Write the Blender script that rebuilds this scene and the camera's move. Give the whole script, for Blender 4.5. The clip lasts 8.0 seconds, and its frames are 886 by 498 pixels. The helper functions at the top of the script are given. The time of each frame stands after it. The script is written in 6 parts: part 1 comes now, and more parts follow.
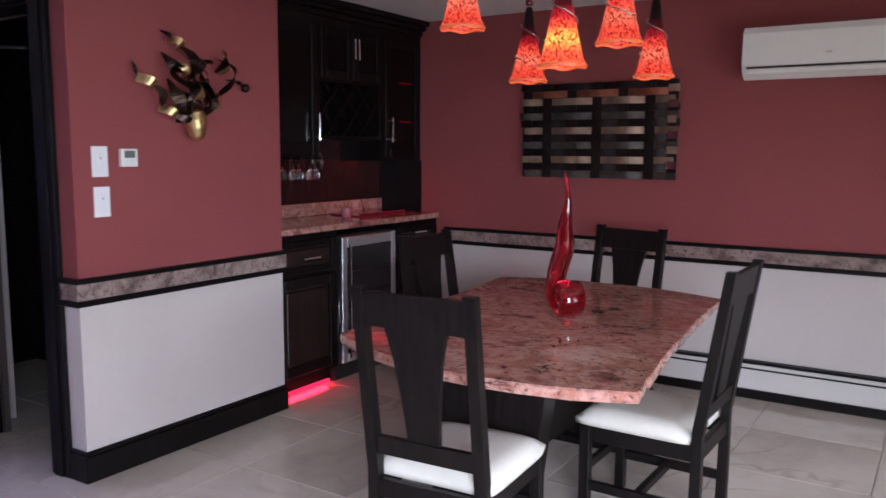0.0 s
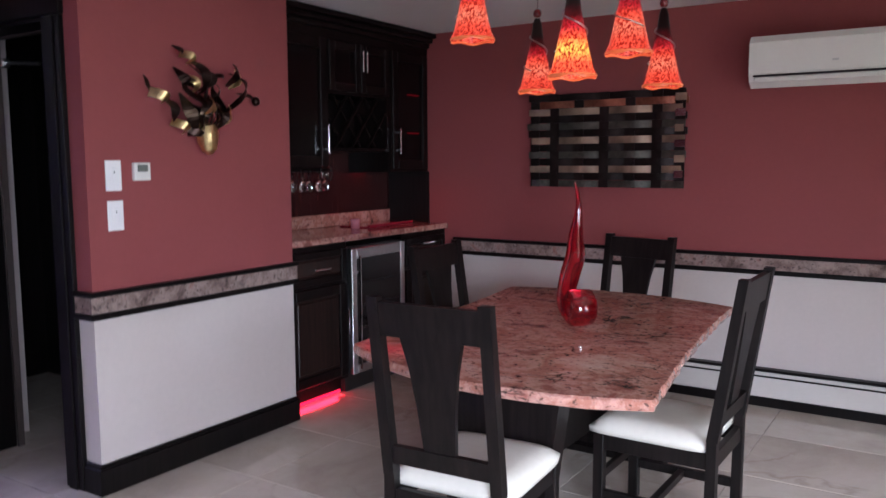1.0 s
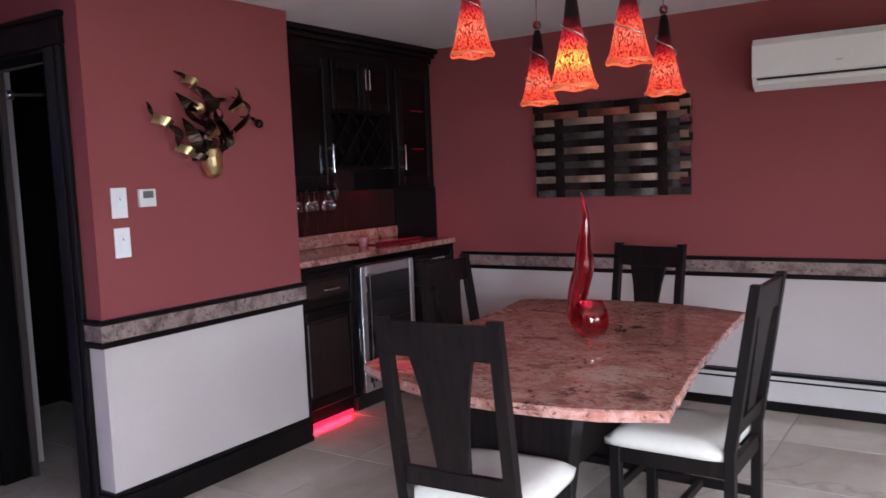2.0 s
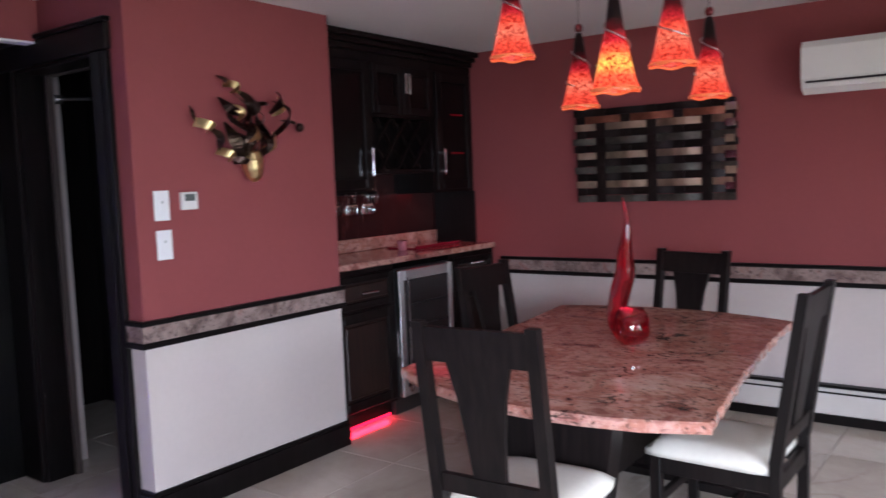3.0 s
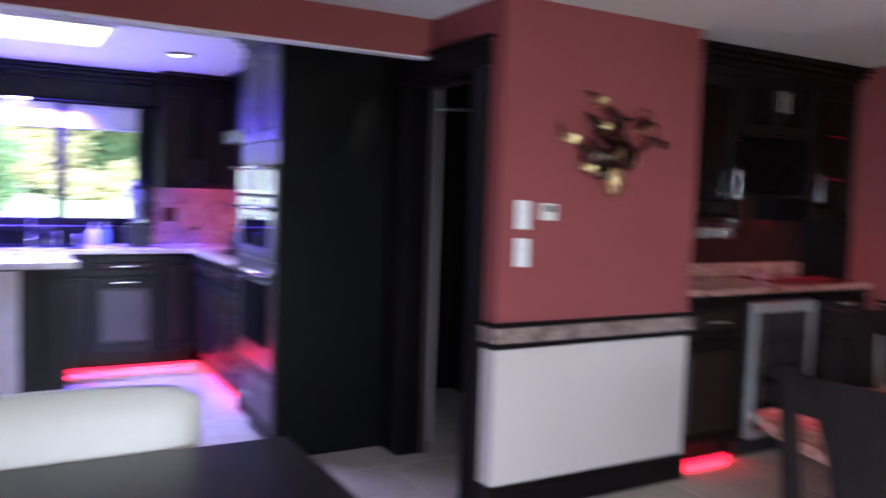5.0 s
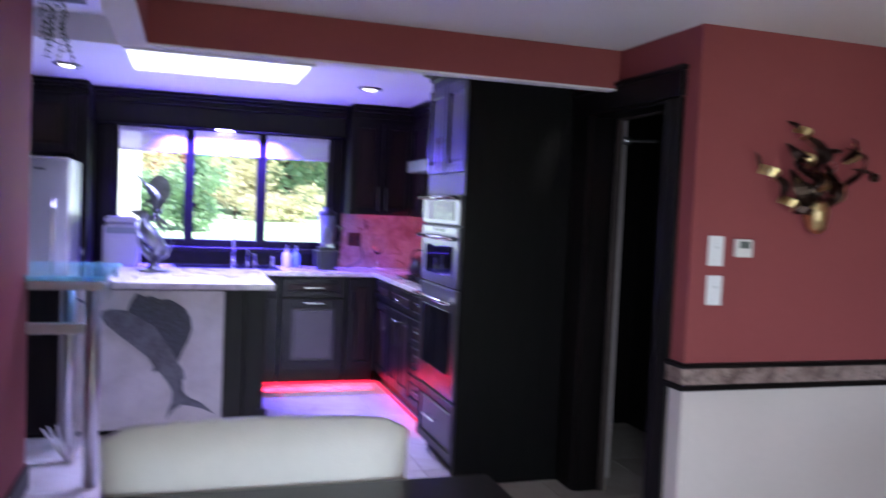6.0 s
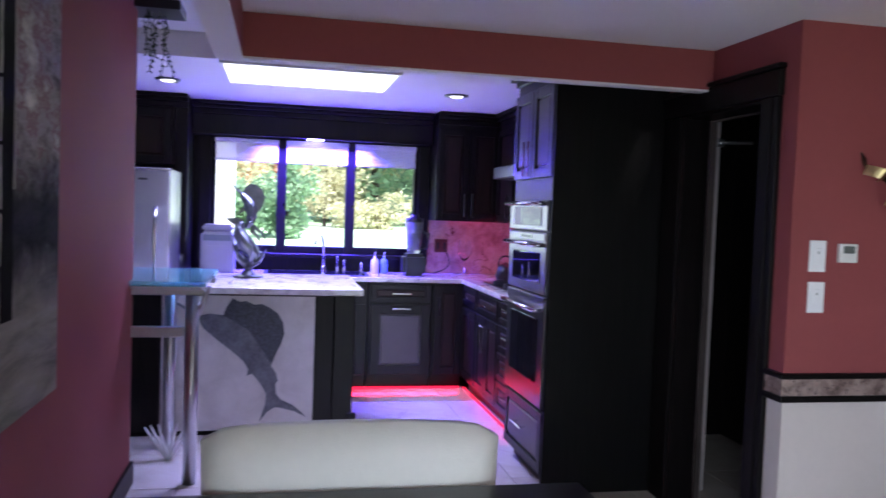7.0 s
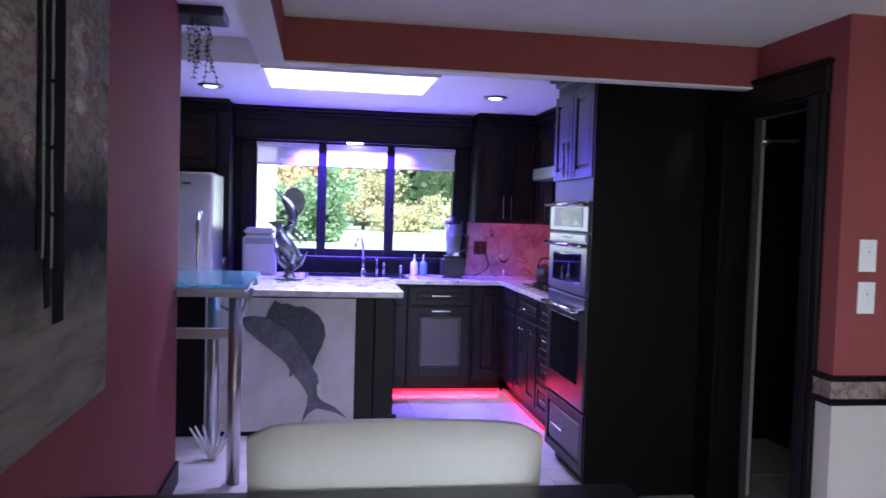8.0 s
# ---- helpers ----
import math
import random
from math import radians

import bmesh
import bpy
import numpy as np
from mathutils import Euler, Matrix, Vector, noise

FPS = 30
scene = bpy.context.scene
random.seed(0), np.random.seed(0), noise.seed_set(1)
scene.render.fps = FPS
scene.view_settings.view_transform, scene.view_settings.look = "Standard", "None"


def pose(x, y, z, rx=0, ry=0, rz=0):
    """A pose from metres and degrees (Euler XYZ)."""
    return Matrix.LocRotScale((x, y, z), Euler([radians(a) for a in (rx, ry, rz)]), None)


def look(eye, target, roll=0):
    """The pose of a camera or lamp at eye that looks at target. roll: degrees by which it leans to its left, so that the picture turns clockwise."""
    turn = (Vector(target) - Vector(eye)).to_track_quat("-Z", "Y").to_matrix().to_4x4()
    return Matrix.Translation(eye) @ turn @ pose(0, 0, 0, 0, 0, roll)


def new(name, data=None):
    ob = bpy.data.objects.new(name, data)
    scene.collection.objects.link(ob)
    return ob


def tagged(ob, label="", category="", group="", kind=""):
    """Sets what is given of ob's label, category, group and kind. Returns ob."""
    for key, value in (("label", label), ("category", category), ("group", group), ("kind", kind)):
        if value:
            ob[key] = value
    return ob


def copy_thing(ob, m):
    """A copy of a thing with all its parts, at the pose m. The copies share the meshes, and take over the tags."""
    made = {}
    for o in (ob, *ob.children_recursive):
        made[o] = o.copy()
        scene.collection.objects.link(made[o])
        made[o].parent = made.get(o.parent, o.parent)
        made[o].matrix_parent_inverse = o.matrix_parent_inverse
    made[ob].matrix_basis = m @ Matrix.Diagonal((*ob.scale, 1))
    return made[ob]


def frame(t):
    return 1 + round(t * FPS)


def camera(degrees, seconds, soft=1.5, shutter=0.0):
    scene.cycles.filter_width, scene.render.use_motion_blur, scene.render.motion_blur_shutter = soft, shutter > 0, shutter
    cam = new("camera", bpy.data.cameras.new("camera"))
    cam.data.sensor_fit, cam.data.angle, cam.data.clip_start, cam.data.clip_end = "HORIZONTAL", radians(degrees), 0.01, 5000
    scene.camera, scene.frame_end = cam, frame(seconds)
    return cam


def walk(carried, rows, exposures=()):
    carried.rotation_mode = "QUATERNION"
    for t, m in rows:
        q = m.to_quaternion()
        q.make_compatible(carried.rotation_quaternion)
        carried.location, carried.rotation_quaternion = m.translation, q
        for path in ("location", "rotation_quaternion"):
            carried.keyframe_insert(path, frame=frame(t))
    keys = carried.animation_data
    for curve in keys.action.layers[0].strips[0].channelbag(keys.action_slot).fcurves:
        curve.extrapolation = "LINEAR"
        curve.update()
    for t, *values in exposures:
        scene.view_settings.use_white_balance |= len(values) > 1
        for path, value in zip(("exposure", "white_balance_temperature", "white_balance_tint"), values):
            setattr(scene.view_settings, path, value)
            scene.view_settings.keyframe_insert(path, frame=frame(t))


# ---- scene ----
cam = camera(58.03, 8.0, soft=1.5, shutter=1.4)
PATH = [
    (0, (0.5558, 0.3360, 1.4086), (-0.5145, 2.0078, 1.1644), 0.28),
    (0.5, (0.5408, 0.3111, 1.4066), (-0.5427, 1.9754, 1.1697), 0.83),
    (1, (0.5389, 0.3060, 1.4094), (-0.5419, 1.9747, 1.1915), -0.29),
    (1.5, (0.5432, 0.3137, 1.4145), (-0.5379, 1.9850, 1.2198), -1.86),
    (3, (0.5330, 0.3514, 1.4172), (-0.6535, 1.9524, 1.2472), -2.20),
    (3.5, (0.5319, 0.3548, 1.4187), (-0.7366, 1.8919, 1.2508), -1.41),
    (4, (0.5158, 0.3510, 1.4179), (-0.8796, 1.7757, 1.2649), -0.81),
    (4.5, (0.5037, 0.3343, 1.4304), (-1.0713, 1.5579, 1.2811), -0.12),
    (5, (0.4461, 0.3220, 1.4428), (-1.2860, 1.3121, 1.3024), 1.89),
    (5.2, (0.4888, 0.3123, 1.4413), (-1.3019, 1.1930, 1.3076), 2.97),
    (6.3, (0.4094, 0.2298, 1.4902), (-1.5143, 0.7706, 1.4060), 1.74),
    (6.5, (0.4200, 0.2366, 1.4748), (-1.5172, 0.7276, 1.3957), 1.57),
    (7, (0.4209, 0.2331, 1.4779), (-1.5360, 0.6363, 1.3877), 2.08),
    (7.5, (0.4247, 0.2314, 1.4745), (-1.5433, 0.5775, 1.3888), 1.57),
    (8, (0.4181, 0.2236, 1.4694), (-1.5560, 0.5329, 1.3840), 1.69),
]
walk(cam, [(t, look(eye, target, roll)) for t, eye, target, roll in PATH],
     exposures=[(0, 2.25, 6050, 15), (3.0, 2.4, 6050, 15), (3.5, 2.5, 6050, 15), (4.5, 2.45, 5950, 13), (5.2, 2.35, 5850, 10), (6.5, 1.93, 5900, 9), (8, 1.82, 5900, 9)])

# ---- world and light ----
world = bpy.data.worlds.new("world")
scene.world = world
world.use_nodes = True
wn = world.node_tree.nodes
sky = wn.new("ShaderNodeTexSky")
sky.sky_type, sky.sun_disc = "NISHITA", False
sky.sun_elevation, sky.sun_rotation = radians(58), radians(65)
world.node_tree.links.new(sky.outputs[0], wn["Background"].inputs[0])
wn["Background"].inputs[1].default_value = 0.15

sun = new("sun", bpy.data.lights.new("sun", "SUN"))
sun.data.energy, sun.data.angle, sun.data.color = 5.0, radians(12), (1.0, 0.96, 0.9)
sun.matrix_world = look((0, 0, 0), (-0.48, -0.22, -0.85))


def area(name, eye, target, w, h, watts, colour=(1, 1, 1)):
    ob = new(name, bpy.data.lights.new(name, "AREA"))
    ob.data.shape, ob.data.size, ob.data.size_y = "RECTANGLE", w, h
    ob.data.energy, ob.data.color = watts / 10.8, colour
    ob.matrix_world = look(eye, target)
    return ob


# daylight at the patio door and the tall window behind the camera
east = area("daylight_east", (3.02, 1.8, 0.9), (1.1, 2.5, -0.75), 1.5, 1.4, 105, (0.82, 0.9, 1.0))
east.data.spread = radians(112)
south = area("daylight_south", (1.4, -0.47, 1.15), (-1.1, 2.2, -0.85), 1.2, 1.0, 165, (0.82, 0.9, 1.0))
south.data.spread = radians(92)
area("daylight_kitchen", (-6.60, 0.55, 1.5), (-4.0, 0.55, 0.9), 1.7, 0.7, 22, (0.8, 0.82, 1.0))
glow_lamp = area("skylight_glow", (-5.05, 0.43, 2.325), (-5.05, 0.43, 0), 1.1, 0.85, 205, (0.47, 0.45, 1.0))
glow_lamp.data.spread = radians(120)
area("sink_light", (-6.57, 0.52, 2.058), (-6.61, 0.52, 1.0), 0.9, 0.05, 620, (0.09, 0.045, 1.0)).data.spread = radians(115)
area("bar_kick_light", (-2.595, 3.73, 0.03), (-2.44, 3.73, 0.0), 0.45, 0.03, 3.0, (1.0, 0.01, 0.03))
area("bar_shelf_light", (-2.85, 4.75, 1.33), (-2.85, 4.75, 0.9), 0.8, 0.16, 1.4, (1.0, 0.03, 0.08))
kick_w = area("kick_light_west", (-6.108, 1.25, 0.04), (-6.03, 1.25, 0.0), 1.0, 0.03, 2.7, (1.0, 0.01, 0.05))
kick_w.data.spread = radians(100)
kick_n = area("kick_light_north", (-5.3, 1.783, 0.04), (-5.3, 1.70, 0.0), 1.6, 0.03, 1.8, (1.0, 0.01, 0.05))
kick_n.data.spread = radians(75)
area("backsplash_light", (-5.95, 2.1, 1.39), (-6.1, 2.3, 0.95), 1.0, 0.05, 6.5, (1.0, 0.07, 0.13))


# ---- materials ----
def set_ramp(node, stops):
    """Gives a colour ramp its stops, in order."""
    es = node.color_ramp.elements
    while len(es) > 1:
        es.remove(es[-1])
    es[0].position, es[0].color = stops[0][0], (*stops[0][1], 1)
    for p, c in stops[1:]:
        es.new(p).color = (*c, 1)


def mat(name, base, rough=0.5, metal=0.0, vary=0.12, scale=6.0, bump=0.0, bump_scale=120.0, fine=40.0, coat=0.0, glass=0.0, emit=None, strength=0.0, spec=0.5):
    m = bpy.data.materials.new(name)
    m.use_nodes = True
    nt = m.node_tree
    n, l = nt.nodes, nt.links
    b = n["Principled BSDF"]
    b.inputs["Roughness"].default_value = rough
    b.inputs["Metallic"].default_value = metal
    b.inputs["Coat Weight"].default_value = coat
    b.inputs["Coat Roughness"].default_value = 0.08
    b.inputs["Transmission Weight"].default_value = glass
    b.inputs["Specular IOR Level"].default_value = spec
    tc = n.new("ShaderNodeTexCoord")
    a = n.new("ShaderNodeTexNoise")
    a.inputs["Scale"].default_value, a.inputs["Detail"].default_value = scale, 5
    f = n.new("ShaderNodeTexNoise")
    f.inputs["Scale"].default_value, f.inputs["Detail"].default_value = fine, 3
    l.new(tc.outputs["Object"], a.inputs["Vector"])
    l.new(tc.outputs["Object"], f.inputs["Vector"])
    mix = n.new("ShaderNodeMix")
    mix.inputs["Factor"].default_value = 0.4
    l.new(a.outputs["Fac"], mix.inputs["A"])
    l.new(f.outputs["Fac"], mix.inputs["B"])
    r = n.new("ShaderNodeValToRGB")
    r.color_ramp.elements[0].position, r.color_ramp.elements[1].position = 0.3, 0.7
    r.color_ramp.elements[0].color = (*[c * (1 - vary) for c in base], 1)
    r.color_ramp.elements[1].color = (*[min(1, c * (1 + vary)) for c in base], 1)
    l.new(mix.outputs["Result"], r.inputs["Fac"])
    l.new(r.outputs["Color"], b.inputs["Base Color"])
    if bump:
        k = n.new("ShaderNodeTexNoise")
        k.inputs["Scale"].default_value, k.inputs["Detail"].default_value = bump_scale, 4
        l.new(tc.outputs["Object"], k.inputs["Vector"])
        u = n.new("ShaderNodeBump")
        u.inputs["Strength"].default_value, u.inputs["Distance"].default_value = bump, 0.004
        l.new(k.outputs["Fac"], u.inputs["Height"])
        l.new(u.outputs["Normal"], b.inputs["Normal"])
    if emit:
        b.inputs["Emission Color"].default_value = (*emit, 1)
        b.inputs["Emission Strength"].default_value = strength
    return m


def stone(name, stops, rough, scale, vein=0.0, vein_colour=(0.03, 0.02, 0.02), vein_scale=3.0, speck=0.0, random_shift=False, coat=0.0, stretch=None):
    """Stone: a colour ramp over two noises, dark crackled veins and small specks."""
    m = mat(name, (0.5, 0.5, 0.5), rough, coat=coat)
    n, l = m.node_tree.nodes, m.node_tree.links
    b = n["Principled BSDF"]
    tc = next(x for x in n if x.type == "TEX_COORD")
    src = tc.outputs["Object"]
    if random_shift:
        info = n.new("ShaderNodeObjectInfo")
        add = n.new("ShaderNodeVectorMath")
        mul = n.new("ShaderNodeMath")
        mul.operation, mul.inputs[1].default_value = "MULTIPLY", 37.0
        l.new(info.outputs["Random"], mul.inputs[0])
        l.new(src, add.inputs[0])
        l.new(mul.outputs[0], add.inputs[1])
        src = add.outputs[0]
    if stretch:
        mp = n.new("ShaderNodeMapping")
        mp.inputs["Scale"].default_value = stretch
        l.new(src, mp.inputs["Vector"])
        src = mp.outputs[0]
    a = n.new("ShaderNodeTexNoise")
    a.inputs["Scale"].default_value, a.inputs["Detail"].default_value = scale, 9
    a.inputs["Roughness"].default_value, a.inputs["Distortion"].default_value = 0.7, 0.35
    l.new(src, a.inputs["Vector"])
    r = n.new("ShaderNodeValToRGB")
    set_ramp(r, stops)
    l.new(a.outputs["Fac"], r.inputs["Fac"])
    out = r.outputs["Color"]
    if vein:
        v = n.new("ShaderNodeTexNoise")
        v.inputs["Scale"].default_value, v.inputs["Detail"].default_value, v.inputs["Distortion"].default_value = vein_scale, 8, 0.7
        l.new(src, v.inputs["Vector"])
        vr = n.new("ShaderNodeValToRGB")
        vr.color_ramp.elements[0].position, vr.color_ramp.elements[1].position = 0.5 - 0.018, 0.5
        vr.color_ramp.elements[0].color, vr.color_ramp.elements[1].color = (0, 0, 0, 1), (1, 1, 1, 1)
        third = vr.color_ramp.elements.new(0.518)
        third.color = (0, 0, 0, 1)
        l.new(v.outputs["Fac"], vr.inputs["Fac"])
        s2 = n.new("ShaderNodeTexNoise")
        s2.inputs["Scale"].default_value, s2.inputs["Detail"].default_value = vein_scale * 9, 4
        l.new(src, s2.inputs["Vector"])
        m1 = n.new("ShaderNodeMath")
        m1.operation = "MULTIPLY"
        l.new(vr.outputs["Color"], m1.inputs[0])
        l.new(s2.outputs["Fac"], m1.inputs[1])
        m2 = n.new("ShaderNodeMath")
        m2.operation, m2.use_clamp = "MULTIPLY", True
        m2.inputs[1].default_value = vein * 3.2
        patch = n.new("ShaderNodeTexNoise")
        patch.inputs["Scale"].default_value, patch.inputs["Detail"].default_value = vein_scale * 0.8, 3
        l.new(src, patch.inputs["Vector"])
        pr = n.new("ShaderNodeValToRGB")
        pr.color_ramp.elements[0].position, pr.color_ramp.elements[1].position = 0.5, 0.62
        l.new(patch.outputs["Fac"], pr.inputs["Fac"])
        m3 = n.new("ShaderNodeMath")
        m3.operation = "MULTIPLY"
        l.new(m1.outputs[0], m3.inputs[0])
        l.new(pr.outputs["Color"], m3.inputs[1])
        l.new(m3.outputs[0], m2.inputs[0])
        mx = n.new("ShaderNodeMix")
        mx.data_type = "RGBA"
        l.new(m2.outputs[0], mx.inputs["Factor"])
        l.new(out, mx.inputs["A"])
        mx.inputs["B"].default_value = (*vein_colour, 1)
        out = mx.outputs["Result"]
    if speck:
        v = n.new("ShaderNodeTexVoronoi")
        v.inputs["Scale"].default_value = 95
        l.new(src, v.inputs["Vector"])
        g = n.new("ShaderNodeTexNoise")
        g.inputs["Scale"].default_value, g.inputs["Detail"].default_value = 60, 5
        l.new(src, g.inputs["Vector"])
        vr = n.new("ShaderNodeValToRGB")
        vr.color_ramp.elements[0].position, vr.color_ramp.elements[1].position = 0.57, 0.66
        l.new(g.outputs["Fac"], vr.inputs["Fac"])
        m2 = n.new("ShaderNodeMath")
        m2.operation, m2.inputs[1].default_value = "MULTIPLY", speck
        l.new(vr.outputs["Color"], m2.inputs[0])
        mx = n.new("ShaderNodeMix")
        mx.data_type = "RGBA"
        l.new(m2.outputs[0], mx.inputs["Factor"])
        l.new(out, mx.inputs["A"])
        mx.inputs["B"].default_value = (*vein_colour, 1)
        out = mx.outputs["Result"]
    l.new(out, b.inputs["Base Color"])
    return m


def wood(name, dark, light, rough=0.42, coat=0.0, spec=0.3):
    """Dark-stained wood with long fine grain."""
    m = mat(name, dark, rough, coat=coat, bump=0.06, bump_scale=60, spec=spec)
    n, l = m.node_tree.nodes, m.node_tree.links
    tc = next(x for x in n if x.type == "TEX_COORD")
    mp = n.new("ShaderNodeMapping")
    mp.inputs["Scale"].default_value = (28, 28, 1.6)
    l.new(tc.outputs["Object"], mp.inputs["Vector"])
    g = n.new("ShaderNodeTexNoise")
    g.inputs["Scale"].default_value, g.inputs["Detail"].default_value, g.inputs["Distortion"].default_value = 2.0, 6, 0.4
    l.new(mp.outputs[0], g.inputs["Vector"])
    r = n.new("ShaderNodeValToRGB")
    r.color_ramp.elements[0].position, r.color_ramp.elements[1].position = 0.35, 0.75
    r.color_ramp.elements[0].color, r.color_ramp.elements[1].color = (*dark, 1), (*light, 1)
    l.new(g.outputs["Fac"], r.inputs["Fac"])
    l.new(r.outputs["Color"], n["Principled BSDF"].inputs["Base Color"])
    return m


def glow(name, colour, strength):
    m = bpy.data.materials.new(name)
    m.use_nodes = True
    n, l = m.node_tree.nodes, m.node_tree.links
    n.remove(n["Principled BSDF"])
    e = n.new("ShaderNodeEmission")
    e.inputs[0].default_value, e.inputs[1].default_value = (*colour, 1), strength / 10.8
    l.new(e.outputs[0], n["Material Output"].inputs[0])
    return m


RED_PAINT = mat("rose_red_wall_paint", (0.262, 0.066, 0.068), 0.7, vary=0.05, scale=1.4, bump=0.12, bump_scale=260, spec=0.2)
CREAM_PAINT = mat("cream_wainscot_paint", (0.57, 0.503, 0.482), 0.6, vary=0.04, scale=1.5, bump=0.08, bump_scale=260, spec=0.25)
WHITE_PAINT = mat("white_ceiling_paint", (0.76, 0.74, 0.75), 0.8, vary=0.03, scale=1.2, bump=0.1, bump_scale=200)
ESPRESSO = wood("espresso_wood", (0.0045, 0.0034, 0.0033), (0.013, 0.0085, 0.008), spec=0.2)
BAR_WOOD = wood("bar_cabinet_wood", (0.0045, 0.003, 0.003), (0.011, 0.0065, 0.006), spec=0.14)
BAR_GLASS = mat("dark_cabinet_glass", (0.006, 0.004, 0.004), 0.15, vary=0.05, spec=0.12)
CHERRY = wood("dark_cherry_wood", (0.011, 0.006, 0.005), (0.034, 0.014, 0.011))
KITCHEN_WOOD = wood("glazed_kitchen_wood", (0.0065, 0.0054, 0.005), (0.017, 0.013, 0.012), rough=0.36, spec=0.25)
# Black-stained trim; its near-black also stands for the closet's darkness.
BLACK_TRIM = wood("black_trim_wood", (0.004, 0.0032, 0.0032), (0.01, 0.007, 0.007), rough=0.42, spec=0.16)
RED_GRANITE = stone("rose_granite", [(0.3, (0.1, 0.045, 0.04)), (0.4, (0.34, 0.13, 0.105)), (0.46, (0.56, 0.31, 0.26)), (0.52, (0.4, 0.16, 0.12)), (0.58, (0.57, 0.32, 0.265)), (0.7, (0.66, 0.46, 0.4))], 0.08, 2.7, vein=0.9, vein_colour=(0.05, 0.035, 0.03), vein_scale=5.0, speck=0.75, stretch=(0.9, 1.1, 1.0))
RAIL_GRANITE = stone("rail_granite", [(0.32, (0.08, 0.055, 0.05)), (0.45, (0.21, 0.145, 0.13)), (0.56, (0.32, 0.24, 0.22)), (0.68, (0.25, 0.12, 0.105))], 0.15, 9.0, vein=0.4, vein_colour=(0.04, 0.03, 0.03), vein_scale=9.0, speck=0.7)
PINK_SPLASH = stone("pink_splash_granite", [(0.32, (0.35, 0.2, 0.18)), (0.5, (0.55, 0.38, 0.34)), (0.66, (0.66, 0.52, 0.48))], 0.15, 8.0, vein=0.8, vein_colour=(0.2, 0.08, 0.08), vein_scale=5.0, speck=0.3)
CREAM_GRANITE = stone("cream_granite", [(0.3, (0.32, 0.28, 0.25)), (0.48, (0.6, 0.55, 0.5)), (0.66, (0.72, 0.68, 0.63))], 0.1, 9.0, vein=0.6, vein_colour=(0.15, 0.12, 0.1), vein_scale=4.0, speck=0.3)
TILE = stone("cream_marble_tile", [(0.3, (0.44, 0.37, 0.31)), (0.5, (0.56, 0.49, 0.42)), (0.7, (0.64, 0.58, 0.52))], 0.09, 1.6, vein=0.35, vein_colour=(0.36, 0.28, 0.22), vein_scale=1.4, random_shift=True)
GROUT = mat("grout", (0.4, 0.35, 0.3), 0.8, bump=0.2)
STEEL = mat("brushed_steel", (0.55, 0.55, 0.56), 0.28, 1.0, vary=0.06, scale=30)
OVEN_STEEL = mat("oven_steel", (0.27, 0.27, 0.28), 0.3, 1.0, vary=0.06, scale=30)
OVEN_GLASS = mat("oven_window_glass", (0.01, 0.01, 0.012), 0.03, vary=0.05, spec=0.6)
CHROME = mat("chrome", (0.72, 0.72, 0.74), 0.12, 1.0, vary=0.02)
DARK_GLASS = mat("dark_oven_glass", (0.012, 0.012, 0.014), 0.09, vary=0.05, spec=0.45)
BLACK_PLASTIC = mat("black_plastic", (0.015, 0.015, 0.016), 0.35, vary=0.1)
WHITE_PLASTIC = mat("white_plastic", (0.74, 0.73, 0.71), 0.35, vary=0.02)
SWITCH_PLASTIC = mat("switch_plastic", (0.8, 0.8, 0.82), 0.3, vary=0.02)
SEAT_FABRIC = mat("white_seat_fabric", (0.68, 0.64, 0.57), 0.75, vary=0.06, scale=4, bump=0.25, bump_scale=420)
LEATHER = mat("ivory_leather", (0.68, 0.65, 0.6), 0.42, vary=0.05, scale=3, bump=0.18, bump_scale=240)
SCREEN = mat("grey_display", (0.13, 0.15, 0.14), 0.25, vary=0.05)
CLEAR = mat("clear_glass", (0.95, 0.97, 0.97), 0.02, glass=1.0, vary=0.0)
PANE = mat("window_glass", (0.97, 0.98, 0.98), 0.0, glass=1.0, vary=0.0)
PANE.node_tree.nodes["Principled BSDF"].inputs["IOR"].default_value = 1.06
RED_GLASS = mat("red_glass", (0.62, 0.012, 0.03), 0.03, glass=0.92, vary=0.05, coat=0.5)
AQUA_GLASS = mat("aqua_glass", (0.35, 0.75, 0.85), 0.05, glass=0.75, vary=0.05)
BRONZE = mat("bronze_metal", (0.05, 0.032, 0.026), 0.3, 1.0, vary=0.35, scale=14)
GOLD = mat("gold_leaf_metal", (0.72, 0.56, 0.28), 0.28, 1.0, vary=0.3, scale=25, bump=0.3, bump_scale=160)
FISH_METAL = mat("aged_silver", (0.17, 0.18, 0.19), 0.33, 1.0, vary=0.3, scale=18)
PEWTER_DARK = mat("dark_pewter", (0.06, 0.062, 0.066), 0.35, 0.9, vary=0.3, scale=18)
STRIP_LIGHT = mat("champagne_strip", (0.36, 0.26, 0.19), 0.34, 0.7, vary=0.4, scale=7, fine=14)
STRIP_DARK = mat("smoked_strip", (0.022, 0.016, 0.015), 0.3, 0.6, vary=0.5, scale=8)
STRIP_COPPER = mat("copper_strip", (0.3, 0.11, 0.07), 0.34, 0.8, vary=0.45, scale=8)
STRIP_GREEN = mat("verdigris_strip", (0.11, 0.105, 0.09), 0.34, 0.75, vary=0.5, scale=8)
LIMESTONE = stone("pale_limestone", [(0.3, (0.5, 0.46, 0.44)), (0.5, (0.6, 0.56, 0.54)), (0.7, (0.68, 0.64, 0.62))], 0.35, 5.0)
